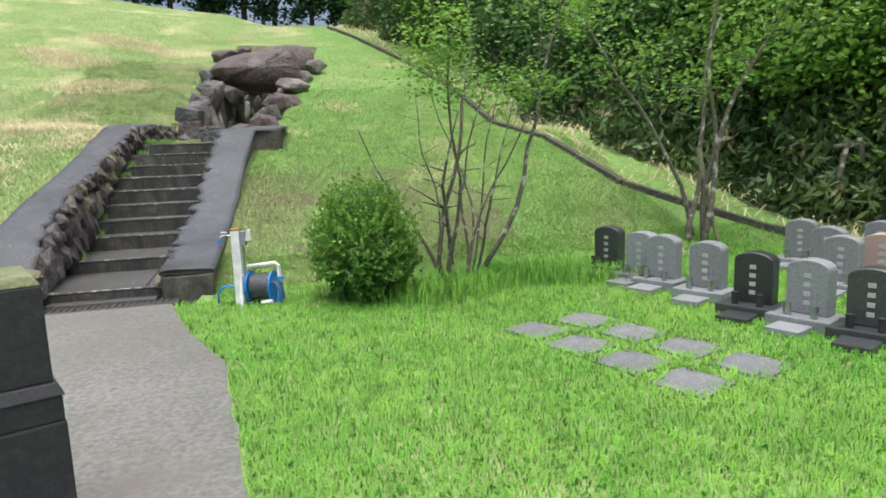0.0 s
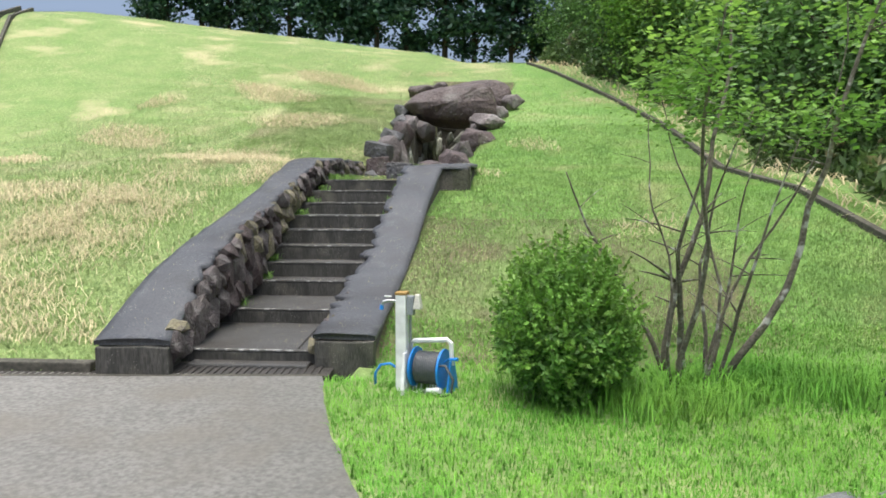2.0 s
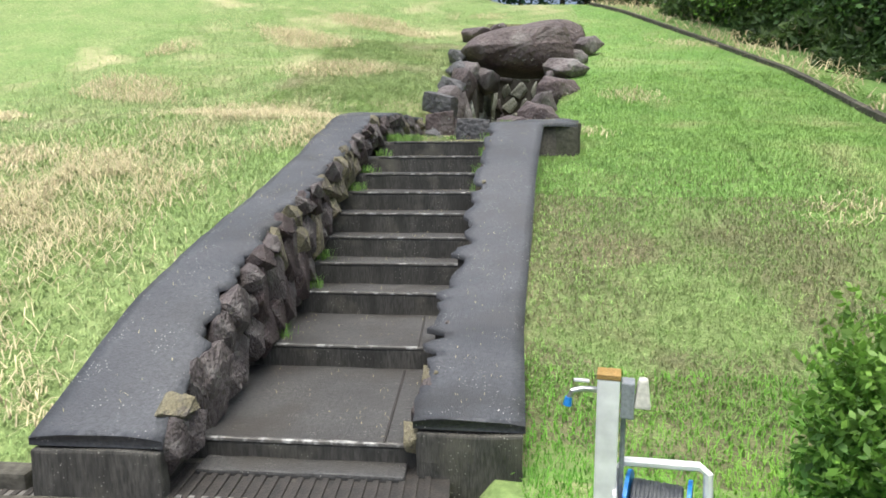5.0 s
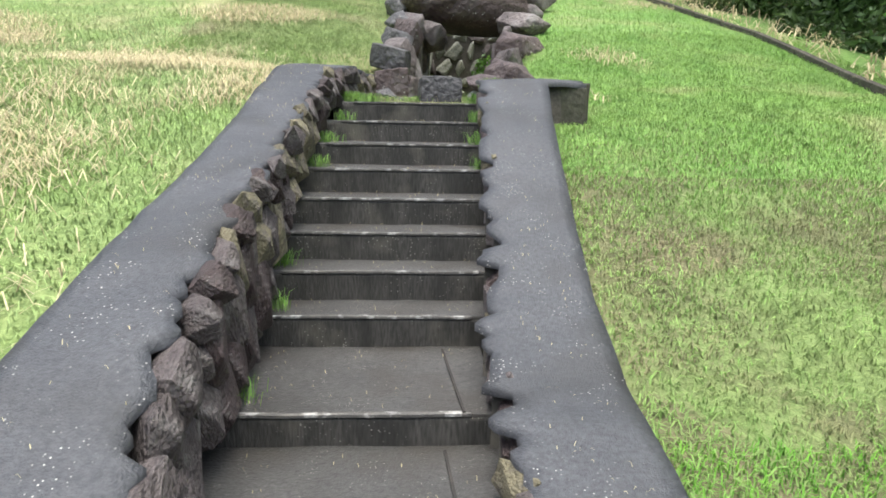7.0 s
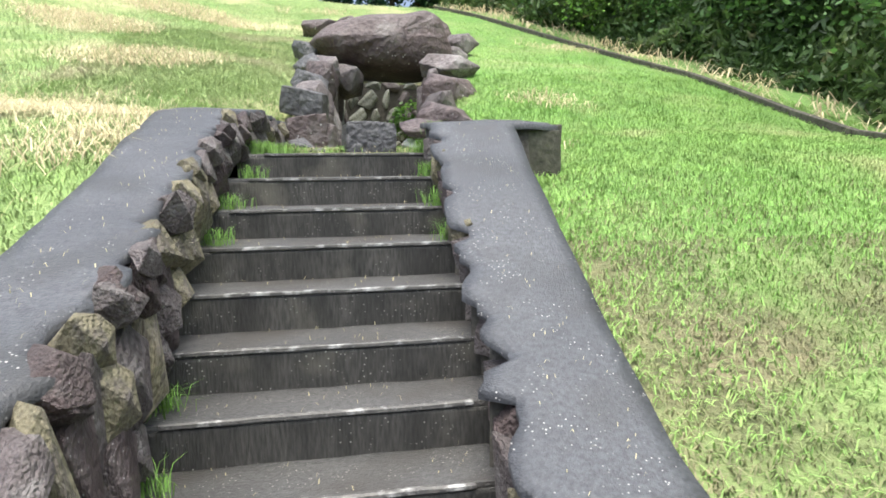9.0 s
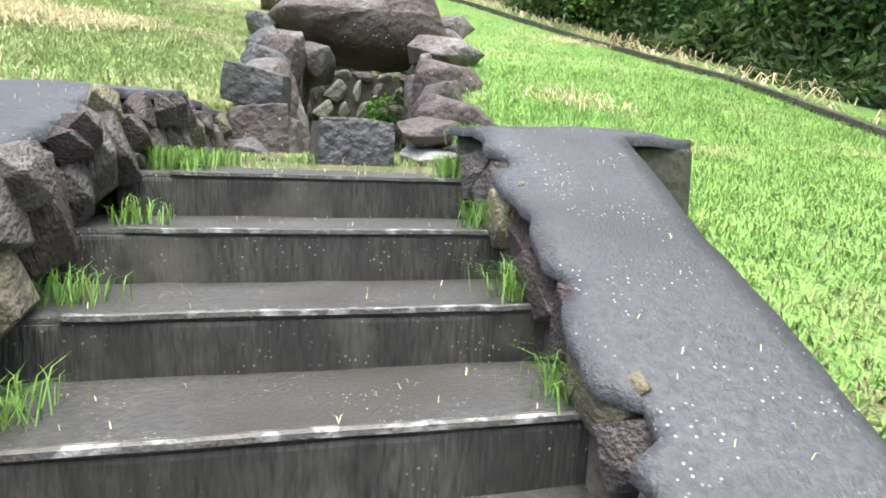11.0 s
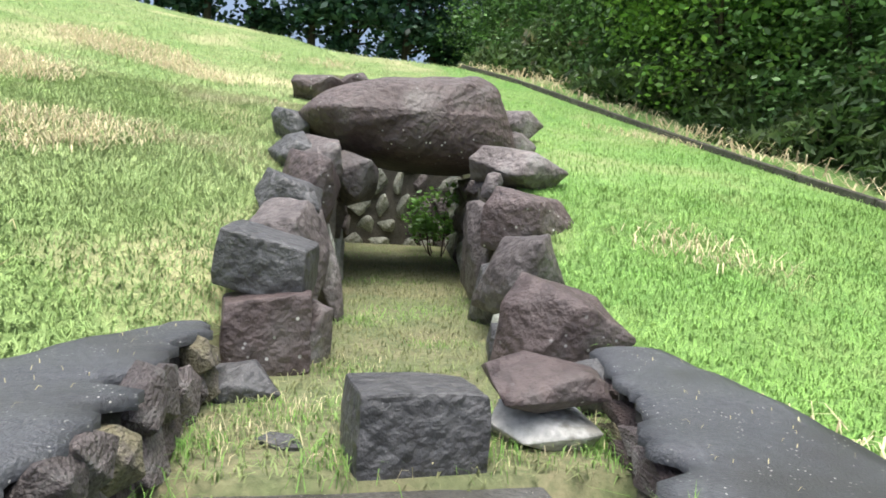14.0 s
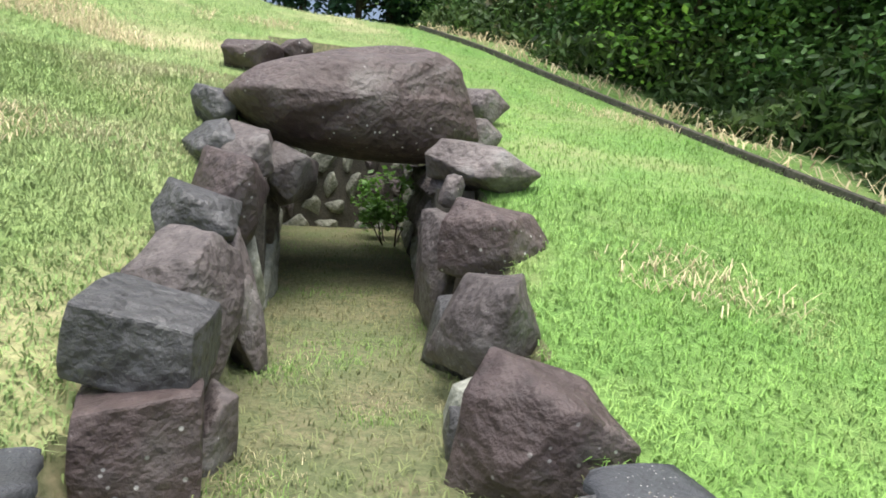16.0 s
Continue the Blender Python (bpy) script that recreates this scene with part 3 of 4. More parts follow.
GREY_LABEL, BROWN_LABEL, DARK_LABEL, PALE_LABEL = "weathered grey-brown boulder of the passage wall", "red-brown wedge-shaped boulder of the passage wall", "dark grey flat-topped boulder bedded in the slope", "pale stone set among darker boulders"
PASSAGE = [
    # east side, from the entrance inwards
    ((-1.19, 14.42, 1.9), (0.62, 0.58, 0.68), 11, BROWN, BROWN_LABEL, (0, 4, 8), 0.55), ((-1.08, 15.28, 2.16), (0.54, 0.56, 0.6), 12, ROCK, "grey boulder blotched with pale lichen", (0, 6, 0), 0.1),
    ((-0.74, 16.25, 2.48), (0.82, 0.62, 0.55), 13, BROWN, BROWN_LABEL, (0, 6, 4), 0.5), ((-0.58, 17.25, 2.98), (0.84, 0.78, 0.42), 14, ROCK, GREY_LABEL, (0, 4, 0), 0.45),
    ((-0.9, 16.86, 2.8), (0.15, 0.16, 0.26), 15, ROCK, PALE_LABEL, (0, 0, 20), 0.0), ((-1.12, 15.85, 1.98), (0.28, 0.5, 0.5), 29, DARKROCK, GREY_LABEL, (0, 0, 0), 0.0),
    ((-1.02, 16.7, 2.2), (0.26, 0.8, 0.95), 35, ROCK, GREY_LABEL, (0, 2, -6), 0.0), ((-1.3, 14.92, 1.8), (0.22, 0.36, 0.34), 30, PALEROCK, PALE_LABEL, (0, 0, 0), 0.0),
    ((-1.4, 14.72, 1.83), (0.17, 0.22, 0.24), 36, DARKROCK, GREY_LABEL, (0, 0, 10), 0.2), ((-0.27, 18.25, 3.26), (0.45, 0.55, 0.44), 25, ROCK, GREY_LABEL, (0, 0, 0), 0.3),
    ((0.1, 19.2, 3.68), (0.6, 0.5, 0.42), 28, ROCK, GREY_LABEL, (0, 0, 0), 0.3), ((-1.24, 13.95, 1.78), (0.26, 0.26, 0.3), 34, DARKROCK, GREY_LABEL, (0, 0, 0), 0.0),
    # west side
    ((-2.41, 14.82, 1.82), (0.2, 0.34, 0.4), 31, ROCK, GREY_LABEL, (0, 12, 0), 0.3), ((-2.6, 15.5, 2.2), (0.56, 0.6, 0.76), 18, ROCK, GREY_LABEL, (0, 0, 4), 0.1),
    ((-2.39, 16.12, 2.1), (0.34, 0.7, 1.04), 19, ROCK, "tall upright slab of the passage wall", (0, -5, 8), 0.2), ((-2.48, 16.75, 2.55), (0.52, 0.8, 0.86), 20, BROWN, BROWN_LABEL, (0, 8, 0), 0.2),
    ((-2.62, 16.15, 2.56), (0.48, 0.5, 0.42), 32, DARKROCK, DARK_LABEL, (0, 10, 0), 0.2), ((-2.36, 17.6, 2.9), (0.6, 0.85, 0.62), 21, ROCK, GREY_LABEL, (0, 10, 0), 0.2),
    ((-2.03, 17.6, 2.8), (0.5, 0.7, 0.5), 22, ROCK, GREY_LABEL, (0, 14, 0), 0.3), ((-2.62, 17.6, 3.02), (0.46, 0.5, 0.42), 23, DARKROCK, DARK_LABEL, (0, 0, 0), 0.2),
    ((-2.66, 18.45, 3.36), (0.42, 0.5, 0.4), 24, DARKROCK, DARK_LABEL, (0, 0, 0), 0.2), ((-2.36, 20.5, 4.14), (0.72, 0.5, 0.44), 26, BROWN, BROWN_LABEL, (0, -8, 0), 0.2),
    ((-1.85, 20.7, 4.28), (0.4, 0.4, 0.34), 27, BROWN, BROWN_LABEL, (0, 0, 0), 0.0), ((-2.35, 17.0, 2.0), (0.3, 0.8, 0.86), 33, PALEROCK, PALE_LABEL, (0, -3, 6), 0.0),
]
for at, size, seed, mt, label, turn, wedge in PASSAGE:
    boulder(at, size, seed, mt, label, turn, wedge)
def block(at, size, seed, mt, label, turn=(0, 0, 0), group="blocks at the entrance"):
    """A roughly squared stone with uneven faces."""
    x, y, z = (c / 2 for c in size)
    bm = worn_box(-x, x, -y, y, -z, z, seed, 0.0)
    for v in bm.verts:
        p = v.co.copy()
        near = Vector((p.x / x, p.y / y, p.z / z))
        v.co *= 1.04 - 0.045 * near.length_squared ** 0.9 + 0.07 * noise.noise(p * 3.5 + Vector((seed, 0, 0))) + 0.03 * noise.noise(p * 11 + Vector((0, seed, 0)))
        v.co.z += 0.12 * p.x * math.sin(seed)
    ob = part("block", bm, mt)
    ob.matrix_basis = pose(*at, *turn)
    return tagged(ob, label, "rock", group)


block((-2.1, 13.52, 1.78), (0.48, 0.42, 0.32), 41, DARKROCK, "squared dark grey block standing in the grass of the entrance", (-3, 0, 4))
block((-2.67, 14.82, 2.23), (0.48, 0.48, 0.31), 48, DARKROCK, "dark grey flat-topped block on a brown one", (4, 7, -10), "passage boulders")
block((-2.67, 14.7, 1.88), (0.44, 0.46, 0.42), 52, BROWN, "brown squared boulder under a dark one", (0, 0, 6), "passage boulders")
boulder((-1.56, 13.66, 1.89), (0.46, 0.36, 0.22), 42, BROWN, "red-brown block bedded on white mortar", (0, 4, 0), 0.1, 0.85, "blocks at the entrance", 18)
boulder((-1.57, 13.64, 1.72), (0.42, 0.34, 0.18), 43, MORTAR, "lump of crumbled white mortar under a block", (0, 0, 0), 0.0, 0.8, "blocks at the entrance")
boulder((-2.78, 14.2, 1.73), (0.36, 0.3, 0.22), 44, DARKROCK, "small dark stone half sunk in grass", (0, 0, 15), 0.1, 0.6, "small stones in the grass")
boulder((-2.56, 13.62, 1.67), (0.17, 0.14, 0.1), 45, DARKROCK, "small dark stone half sunk in grass", (0, 0, 0), 0.0, 0.5, "small stones in the grass")


def capstone(outline, y0, y1, seed, mt, label, swell=0.0):
    """A huge slab: an outline in x and z carried from y0 to y1 with rounded ends."""
    pts = [Vector((a, 0, b)) for a, b in outline]
    ring = []
    m = len(pts)
    for k in range(m):
        p0, p1, p2, p3 = pts[k - 1], pts[k], pts[(k + 1) % m], pts[(k + 2) % m]
        for q in range(7):
            u = q / 7
            ring.append(0.5 * (2 * p1 + (p2 - p0) * u + (2 * p0 - 5 * p1 + 4 * p2 - p3) * u * u + (3 * p1 - p0 - 3 * p2 + p3) * u ** 3) * 0.6 + p1.lerp(p2, u) * 0.4)
    mid = sum(ring, Vector()) / len(ring)
    bm = bmesh.new()
    rings = []
    steps = 22
    for j in range(steps + 1):
        a = j / steps
        k = (1 - abs(2 * a - 1) ** 4.0) ** 0.4 if 0 < a < 1 else 0.03
        row = []
        for p in ring:
            # the upper part leans back from the front
            q = mid + (p - mid) * max(k, 0.03)
            q = Vector((q.x, y0 + (y1 - y0) * a + 0.45 * max(0, q.z - mid.z) * (1 - a), q.z))
            d = (q - mid).normalized()
            q += d * (noise.fractal(q * 1.1 + Vector((seed, 0, 0)), 1, 2, 4) * 0.11 + noise.fractal(q * 4 + Vector((0, seed, 0)), 0.8, 2, 5) * 0.045)
            row.append(bm.verts.new(q))
        rings.append(row)
    for ra, rb in zip(rings, rings[1:]):
        for k in range(len(ring)):
            bm.faces.new((ra[k], ra[(k + 1) % len(ring)], rb[(k + 1) % len(ring)], rb[k]))
    bm.faces.new(rings[0][::-1])
    bm.faces.new(rings[-1])
    bmesh.ops.recalc_face_normals(bm, faces=bm.faces)
    return tagged(part("capstone", bm, mt, smooth=True), label, "rock", "roof slabs")


capstone([(-2.6, 3.5), (-2.3, 3.76), (-1.75, 3.93), (-1.1, 3.98), (-0.7, 4.06), (-0.46, 3.92), (-0.33, 3.52), (-0.22, 3.2), (-0.7, 3.0), (-1.4, 3.0), (-2.05, 3.1), (-2.45, 3.32)], 17.6, 19.8, 3.0, BROWN,
         "huge red-brown roof slab with white lichen spots")
capstone([(-2.2, 3.75), (-1.6, 4.22), (-0.9, 4.38), (-0.3, 4.4), (0.05, 4.2), (0.1, 3.6), (-0.9, 3.35), (-2.0, 3.45)], 19.7, 20.7, 9.0, BROWN, "second brown roof slab behind the first")

# ---- chamber walls of stacked stones ----
def stacked(name, ax, ay, bx, by, z0, z1, rnd, label, wide=(0.3, 0.6), tall=(0.2, 0.45), mts=None):
    wall_ = thing(name, label, "stone wall", kind="structure")
    way = Vector((bx - ax, by - ay, 0))
    far = way.length
    way.normalize()
    turn = math.degrees(math.atan2(way.y, way.x))
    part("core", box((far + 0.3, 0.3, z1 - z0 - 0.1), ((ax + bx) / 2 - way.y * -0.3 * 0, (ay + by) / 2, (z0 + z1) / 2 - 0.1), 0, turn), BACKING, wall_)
    z = z0 - 0.05
    while z < z1 - 0.08:
        h = min(rnd.uniform(*tall), z1 - z + 0.03)
        s = 0.0
        while s < far:
            w = rnd.uniform(*wide)
            o = new("stone", rnd.choice(mts or chamber_meshes))
            o.parent = wall_
            o.matrix_basis = pose(ax + way.x * (s + w / 2), ay + way.y * (s + w / 2), z + h / 2, rnd.uniform(-5, 5), rnd.uniform(-7, 7), turn + rnd.uniform(-6, 6)) @ Matrix.Diagonal((w * 1.04, 0.5, h * 1.08, 1))
            s += w * 0.95
        z += h * 0.94
    return wall_


chamber_meshes = []
for k in range(8):
    bm = rock_bm((1, 1, 1), 500 + k, 2, 12, 0.05, 0.85)
    me = bpy.data.meshes.new("stone")
    for fc in bm.faces:
        fc.smooth = True
    bm.to_mesh(me)
    bm.free()
    me.materials.append(PALEROCK if k % 3 else ROCK)
    chamber_meshes.append(me)
stacked("wall_chamber_west", -2.36, 17.3, -2.1, 22.5, 1.75, 2.95, random.Random(8), "wall of upright slabs inside the burial chamber", (0.7, 1.2), (0.5, 0.9))
stacked("wall_chamber_east", -0.74, 17.3, 0.2, 22.5, 1.75, 2.95, random.Random(9), "wall of upright slabs inside the burial chamber", (0.6, 1.0), (0.45, 0.8))
stacked("wall_chamber_back", -2.3, 22.55, 0.4, 22.65, 1.85, 3.5, random.Random(10), "back wall of pale stacked stones in the chamber", (0.25, 0.6), (0.2, 0.42))

# ---- kerb between lawn slope and wood ----
KERB_LINE = [(6.3, 7.2), (5.55, 8.1), (4.85, 9.0), (4.3, 9.8), (3.85, 11.8), (3.55, 14), (3.42, 16), (3.15, 18), (2.75, 20.5), (2.1, 22.5), (1.5, 24.2), (0.9, 26)]
kl = np.array(KERB_LINE)
kerb = thing("kerb", "mossy concrete kerb along the edge of the wood", "kerb", kind="structure")
for (ax, ay), (bx, by) in zip(KERB_LINE, KERB_LINE[1:]):
    far = math.hypot(bx - ax, by - ay)
    n = max(1, round(far / 0.9))
    for k in range(n):
        u0, u1 = k / n, (k + 1) / n
        p = Vector((ax + (bx - ax) * u0, ay + (by - ay) * u0, 0))
        q = Vector((ax + (bx - ax) * u1, ay + (by - ay) * u1, 0))
        p.z, q.z = float(slope_height(p.x, p.y)), float(slope_height(q.x, q.y))
        d = q - p
        bm = box((d.length - 0.015, 0.12, 0.2), (0, 0, 0), 0.012)
        ob = part("kerbstone", bm, KERB, kerb)
        ob.matrix_basis = Matrix.Translation((p + q) / 2 + Vector((0, 0, -0.02))) @ d.to_track_quat("X", "Z").to_matrix().to_4x4()


def kerb_x(y):
    return np.interp(y, kl[:, 1], kl[:, 0])


# ---- drain, fence and house beyond the slope ----
gutter = thing("gutter", "concrete drainage channel running up the slope", "gutter", kind="structure")


def channel(points):
    pts = [Vector((x, y, float(slope_height(x, y)) + 0.06)) for x, y in points]
    for p, q in zip(pts, pts[1:]):
        d = q - p
        m = Matrix.Translation((p + q) / 2) @ d.to_track_quat("X", "Z").to_matrix().to_4x4()
        for name, size, at in (("channel_side", (d.length, 0.1, 0.35), (0, 0.22, 0)), ("channel_side", (d.length, 0.1, 0.3), (0, -0.22, 0)), ("channel_bed", (d.length, 0.34, 0.1), (0, 0, -0.12))):
            o = part(name, box(size, at, 0.015), KERB if name == "channel_side" else BACKING, gutter)
            o.matrix_basis = m


channel([(-6.6, 8.6), (-8.2, 10.9), (-10.4, 14.0), (-12.8, 17.4)])
channel([(-13.4, 18.2), (-15.6, 21.5), (-17.6, 25), (-19.5, 29)])
fence = thing("fence", "galvanised slatted fence on a white footing", "fence")
for k in range(9):
    x, y = -15.5 - 0.55 * k, 18.5 + 1.05 * k
    z = float(slope_height(x, y))
    o = part("post", box((0.07, 0.07, 1.7), (0, 0, 0.85), 0.008), FENCE, fence)
    o.location = (x, y, z)
    o = part("panel", box((0.025, 1.14, 1.2), (0, 0, 0.95), 0.005), FENCE, fence)
    o.matrix_basis = pose(x - 0.27, y + 0.52, z + 0.1, 0, 0, 27.6)
    o = part("footing", box((0.2, 1.18, 0.35), (0, 0, 0.12), 0.02), WALLGREY, fence)
    o.matrix_basis = pose(x - 0.27, y + 0.52, z, 0, 0, 27.6)
house = thing("house", "grey building with a dark roof behind the fence", "building", at=(-27, 27, 2.5), turn=28)
part("wall", box((9, 14, 5), (0, 0, 2.5), 0.05), WALLGREY, house)
part("roof", box((10, 15, 1.6), (0, 0, 5.7), 0.05, 0, 0.6), ROOF, house)
pane = part("window", box((0.08, 1.6, 1.2), (4.5, -3, 3), 0.02), ROOF, house)
for dy in (0, 3):
    o = new("window", pane.data)
    o.parent, o.location = house, (0, dy, 0)

# ---- standpipe with hose reel ----
tap = thing("standpipe", "white enamelled standpipe with two taps on the lawn", "water tap", at=(-1.25, 6.72, 0.0), turn=-12)
part("post", box((0.1, 0.1, 0.98), (0, 0, 0.49), 0.01), WHITE, tap)
part("foot", box((0.26, 0.2, 0.03), (0.03, -0.02, 0.015), 0.008), WHITE, tap)
part("brace", box((0.05, 0.34, 0.46), (0.045, -0.03, 0.23), 0.008, 0, 0.4), WHITE, tap)
part("cap", box((0.106, 0.106, 0.025), (0, 0, 0.992), 0.004), WOODTOP, tap, "ochre cap")
spout = part("tap", tube([(-0.05, -0.02, 0.92), (-0.12, -0.04, 0.925), (-0.16, -0.05, 0.915), (-0.175, -0.05, 0.88)], [0.014, 0.014, 0.014, 0.012], 10), STEEL, tap, "chrome tap")
part("handle", box((0.07, 0.018, 0.014), (-0.12, -0.04, 0.965), 0.005), WHITE, spout)
part("nozzle", tube([(-0.175, -0.05, 0.885), (-0.18, -0.05, 0.845)], [0.016, 0.02], 10), BLUE, spout, "dark blue nozzle")
part("control_box", box((0.06, 0.09, 0.17), (0.085, 0.0, 0.885), 0.008), GREYBOX, tap, "grey box")
part("hood", box((0.075, 0.1, 0.13), (0.15, 0, 0.92), 0.012, 0, 0.55), CREAM, tap, "cream hood")
part("pipe", tube([(0.07, 0.03, 0.8), (0.07, 0.03, 0.05)], 0.012, 8), GREYBOX, tap)
reel = thing("hose_reel", "blue reel wound with grey hose on a white frame", "hose reel", at=(-0.98, 6.62, 0.0), turn=-12)
part("frame", tube([(-0.2, -0.02, 0.03), (-0.19, -0.01, 0.48), (-0.16, 0, 0.51), (0.2, 0, 0.55), (0.24, 0.0, 0.52), (0.25, 0.0, 0.3)], 0.024, 8), WHITE, reel)
part("side_plate", box((0.03, 0.3, 0.34), (0.25, 0, 0.18), 0.006, 0, 0.4), BLUE, reel)
part("base", box((0.5, 0.3, 0.025), (0.02, 0, 0.014), 0.006), WHITE, reel)
for x in (-0.14, 0.16):
    bm = bmesh.new()
    bmesh.ops.create_cone(bm, cap_ends=True, segments=32, radius1=0.2, radius2=0.2, depth=0.02)
    bmesh.ops.transform(bm, matrix=pose(x, 0, 0.25, 0, 90, 0), verts=bm.verts)
    part("flange", bm, BLUE, reel)
coil = [(-0.11 + 0.24 * k / 160, 0.15 * math.cos(k * 0.47), 0.25 + 0.15 * math.sin(k * 0.47)) for k in range(161)]
part("hose", tube(coil, 0.016, 6), HOSE, reel, smooth=True)
part("hose_end", tube([(0.1, -0.12, 0.3), (0.24, -0.16, 0.33), (0.32, -0.16, 0.2), (0.3, -0.17, 0.06), (0.2, -0.2, 0.03)], 0.013, 8), HOSE, reel, smooth=True)
part("crank", tube([(0.17, 0, 0.32), (0.22, -0.02, 0.36), (0.32, -0.03, 0.37)], [0.01, 0.01, 0.018], 8), BLUE, reel, "blue crank handle")
part("connector", tube([(0.05, -0.17, 0.07), (0.2, -0.19, 0.09)], [0.022, 0.03], 10), WHITE, reel, "white hose connector")
part("inlet_hose", tube([(-0.28, -0.12, 0.24), (-0.36, -0.14, 0.29), (-0.46, -0.15, 0.27), (-0.52, -0.15, 0.18), (-0.52, -0.15, 0.06)], 0.014, 8), BLUE, reel, "short blue hose", True)

tap.matrix_basis = pose(-1.26, 6.85, -0.08, 0, 0, -10) @ Matrix.Diagonal((0.83, 0.83, 0.83, 1))
reel.matrix_basis = pose(-1.06, 6.87, -0.02, 0, 0, -18) @ Matrix.Diagonal((0.76, 0.76, 0.76, 1))

# ---- gravestones, flags and the tall monument ----
def gravestone(at, turn, mt, label, w=0.31, h=0.42, base=GREYGRANITE):
    g = thing("gravestone", label, "gravestone", "gravestones on the lawn", (*at, 0.0), turn)
    bm = bmesh.new()
    prof = [(-w / 2, 0), (w / 2, 0)] + [(w / 2 * math.cos(a), h - 0.07 + 0.07 * math.sin(a)) for a in np.linspace(0.0, math.pi, 11)]
    front = [bm.verts.new((x, -0.07, z + 0.1)) for x, z in prof]
    back = [bm.verts.new((x, 0.07, z + 0.1)) for x, z in prof]
    bm.faces.new(front)
    bm.faces.new(back[::-1])
    for k in range(len(prof)):
        bm.faces.new((front[k], back[k], back[(k + 1) % len(prof)], front[(k + 1) % len(prof)]))
    bmesh.ops.recalc_face_normals(bm, faces=bm.faces)
    bmesh.ops.bevel(bm, geom=[e for e in bm.edges if abs(e.verts[0].co.y - e.verts[1].co.y) < 0.01], offset=0.008, segments=1, affect="EDGES")
    part("headstone", bm, mt, g)
    part("plinth", box((w + 0.16, 0.34, 0.1), (0, -0.06, 0.05), 0.008), base, g)
    part("slab", box((w * 0.8, 0.24, 0.06), (0, -0.34, 0.03), 0.008), base, g)
    for k in range(4):
        part("engraving", box((0.05, 0.004, 0.035), (0, -0.0725, h - 0.02 - 0.07 * k), 0.001), ENGRAVED, g)
    for x in (-w * 0.32, w * 0.32):
        bm = bmesh.new()
        bmesh.ops.create_cone(bm, cap_ends=True, segments=12, radius1=0.025, radius2=0.03, depth=0.1)
        bmesh.ops.translate(bm, vec=(x, -0.16, 0.15), verts=bm.verts)
        part("vase", bm, STEEL if mt is GREYGRANITE else BLACKGRANITE, g, "small flower vase")
    return g


FRONT_ROW = [(2.93, 7.17, DARKGRANITE), (3.02, 6.62, GREYGRANITE), (3.08, 6.3, GREYGRANITE), (3.2, 5.76, GREYGRANITE), (3.22, 5.14, DARKGRANITE), (3.36, 4.7, GREYGRANITE), (3.5, 4.27, DARKGRANITE)]
for x, y, mt in FRONT_ROW:
    gravestone((x - 0.25, y - 0.2), -62 + 3 * math.sin(9 * y), mt, "dark polished gravestone with rounded top on a dark plinth" if mt is DARKGRANITE else "grey granite gravestone with rounded top and plinth", base=DARKGRANITE if mt is DARKGRANITE else GREYGRANITE)
for x, y, mt in [(4.75, 6.5, GREYGRANITE), (4.55, 5.9, GREYGRANITE), (4.6, 5.3, PINKGRANITE), (5.3, 6.0, GREYGRANITE), (5.5, 5.4, GREYGRANITE), (5.0, 4.9, GREYGRANITE), (4.2, 5.35, GREYGRANITE)]:
    gravestone((x, y), -62 + 4 * math.sin(7 * y), mt, "pink granite gravestone with rounded top" if mt is PINKGRANITE else "pale grey granite gravestone of the back row")
for row, (x0, y0, dx, dy) in enumerate(((1.1, 5.04, 0.16, -0.45), (1.58, 5.19, 0.175, -0.45))):
    for k in range(4):
        o = part("flagstone", worn_box(-0.19, 0.19, -0.19, 0.19, -0.03, 0.025, k + row * 9, 0.008), PAVER)
        o.matrix_basis = pose(x0 + dx * k, y0 + dy * k, -0.008, 0, 0, 24 + 4 * math.sin(k * 5 + row))
        tagged(o, "square grey stone flag set flush in the lawn", "flagstone", "stone flags in the lawn")
def tall_monument(at, turn, w, top, label):
    """A square granite shaft with a mossy top on a stepped base."""
    g = thing("grave_monument", label, "monument", "granite monuments beside the path", (*at, 0.0), turn)
    part("base", box((w + 0.05, w + 0.05, 0.5), (0, 0, 0.25), 0.012), BLACKGRANITE, g)
    part("plinth", box((w + 0.04, w + 0.04, 0.1), (0, 0, 0.55), 0.008), BLACKGRANITE, g)
    part("ledge", box((w + 0.06, w + 0.06, 0.05), (0, 0, 0.625), 0.006, 0, 0.9), BLACKGRANITE, g)
    part("shaft", box((w, w, top - 0.69), (0, 0, (top + 0.61) / 2), 0.008), BLACKGRANITE, g)
    part("top", box((w, w, 0.035), (0, 0, top - 0.022), 0.008, 0, 0.9), MOSS, g, "mossy bevelled top")
    part("plate", box((0.006, 0.05, 0.16), (w / 2 + 0.025, -0.14, 0.5), 0.001), WHITE, g, "small white plate")
    return g


tall_monument((-1.855, 3.02), 26, 0.38, 1.06, "black polished granite monument with a mossy top")
tall_monument((-2.46, 3.86), 26, 0.34, 1.07, "dark granite monument standing behind another")


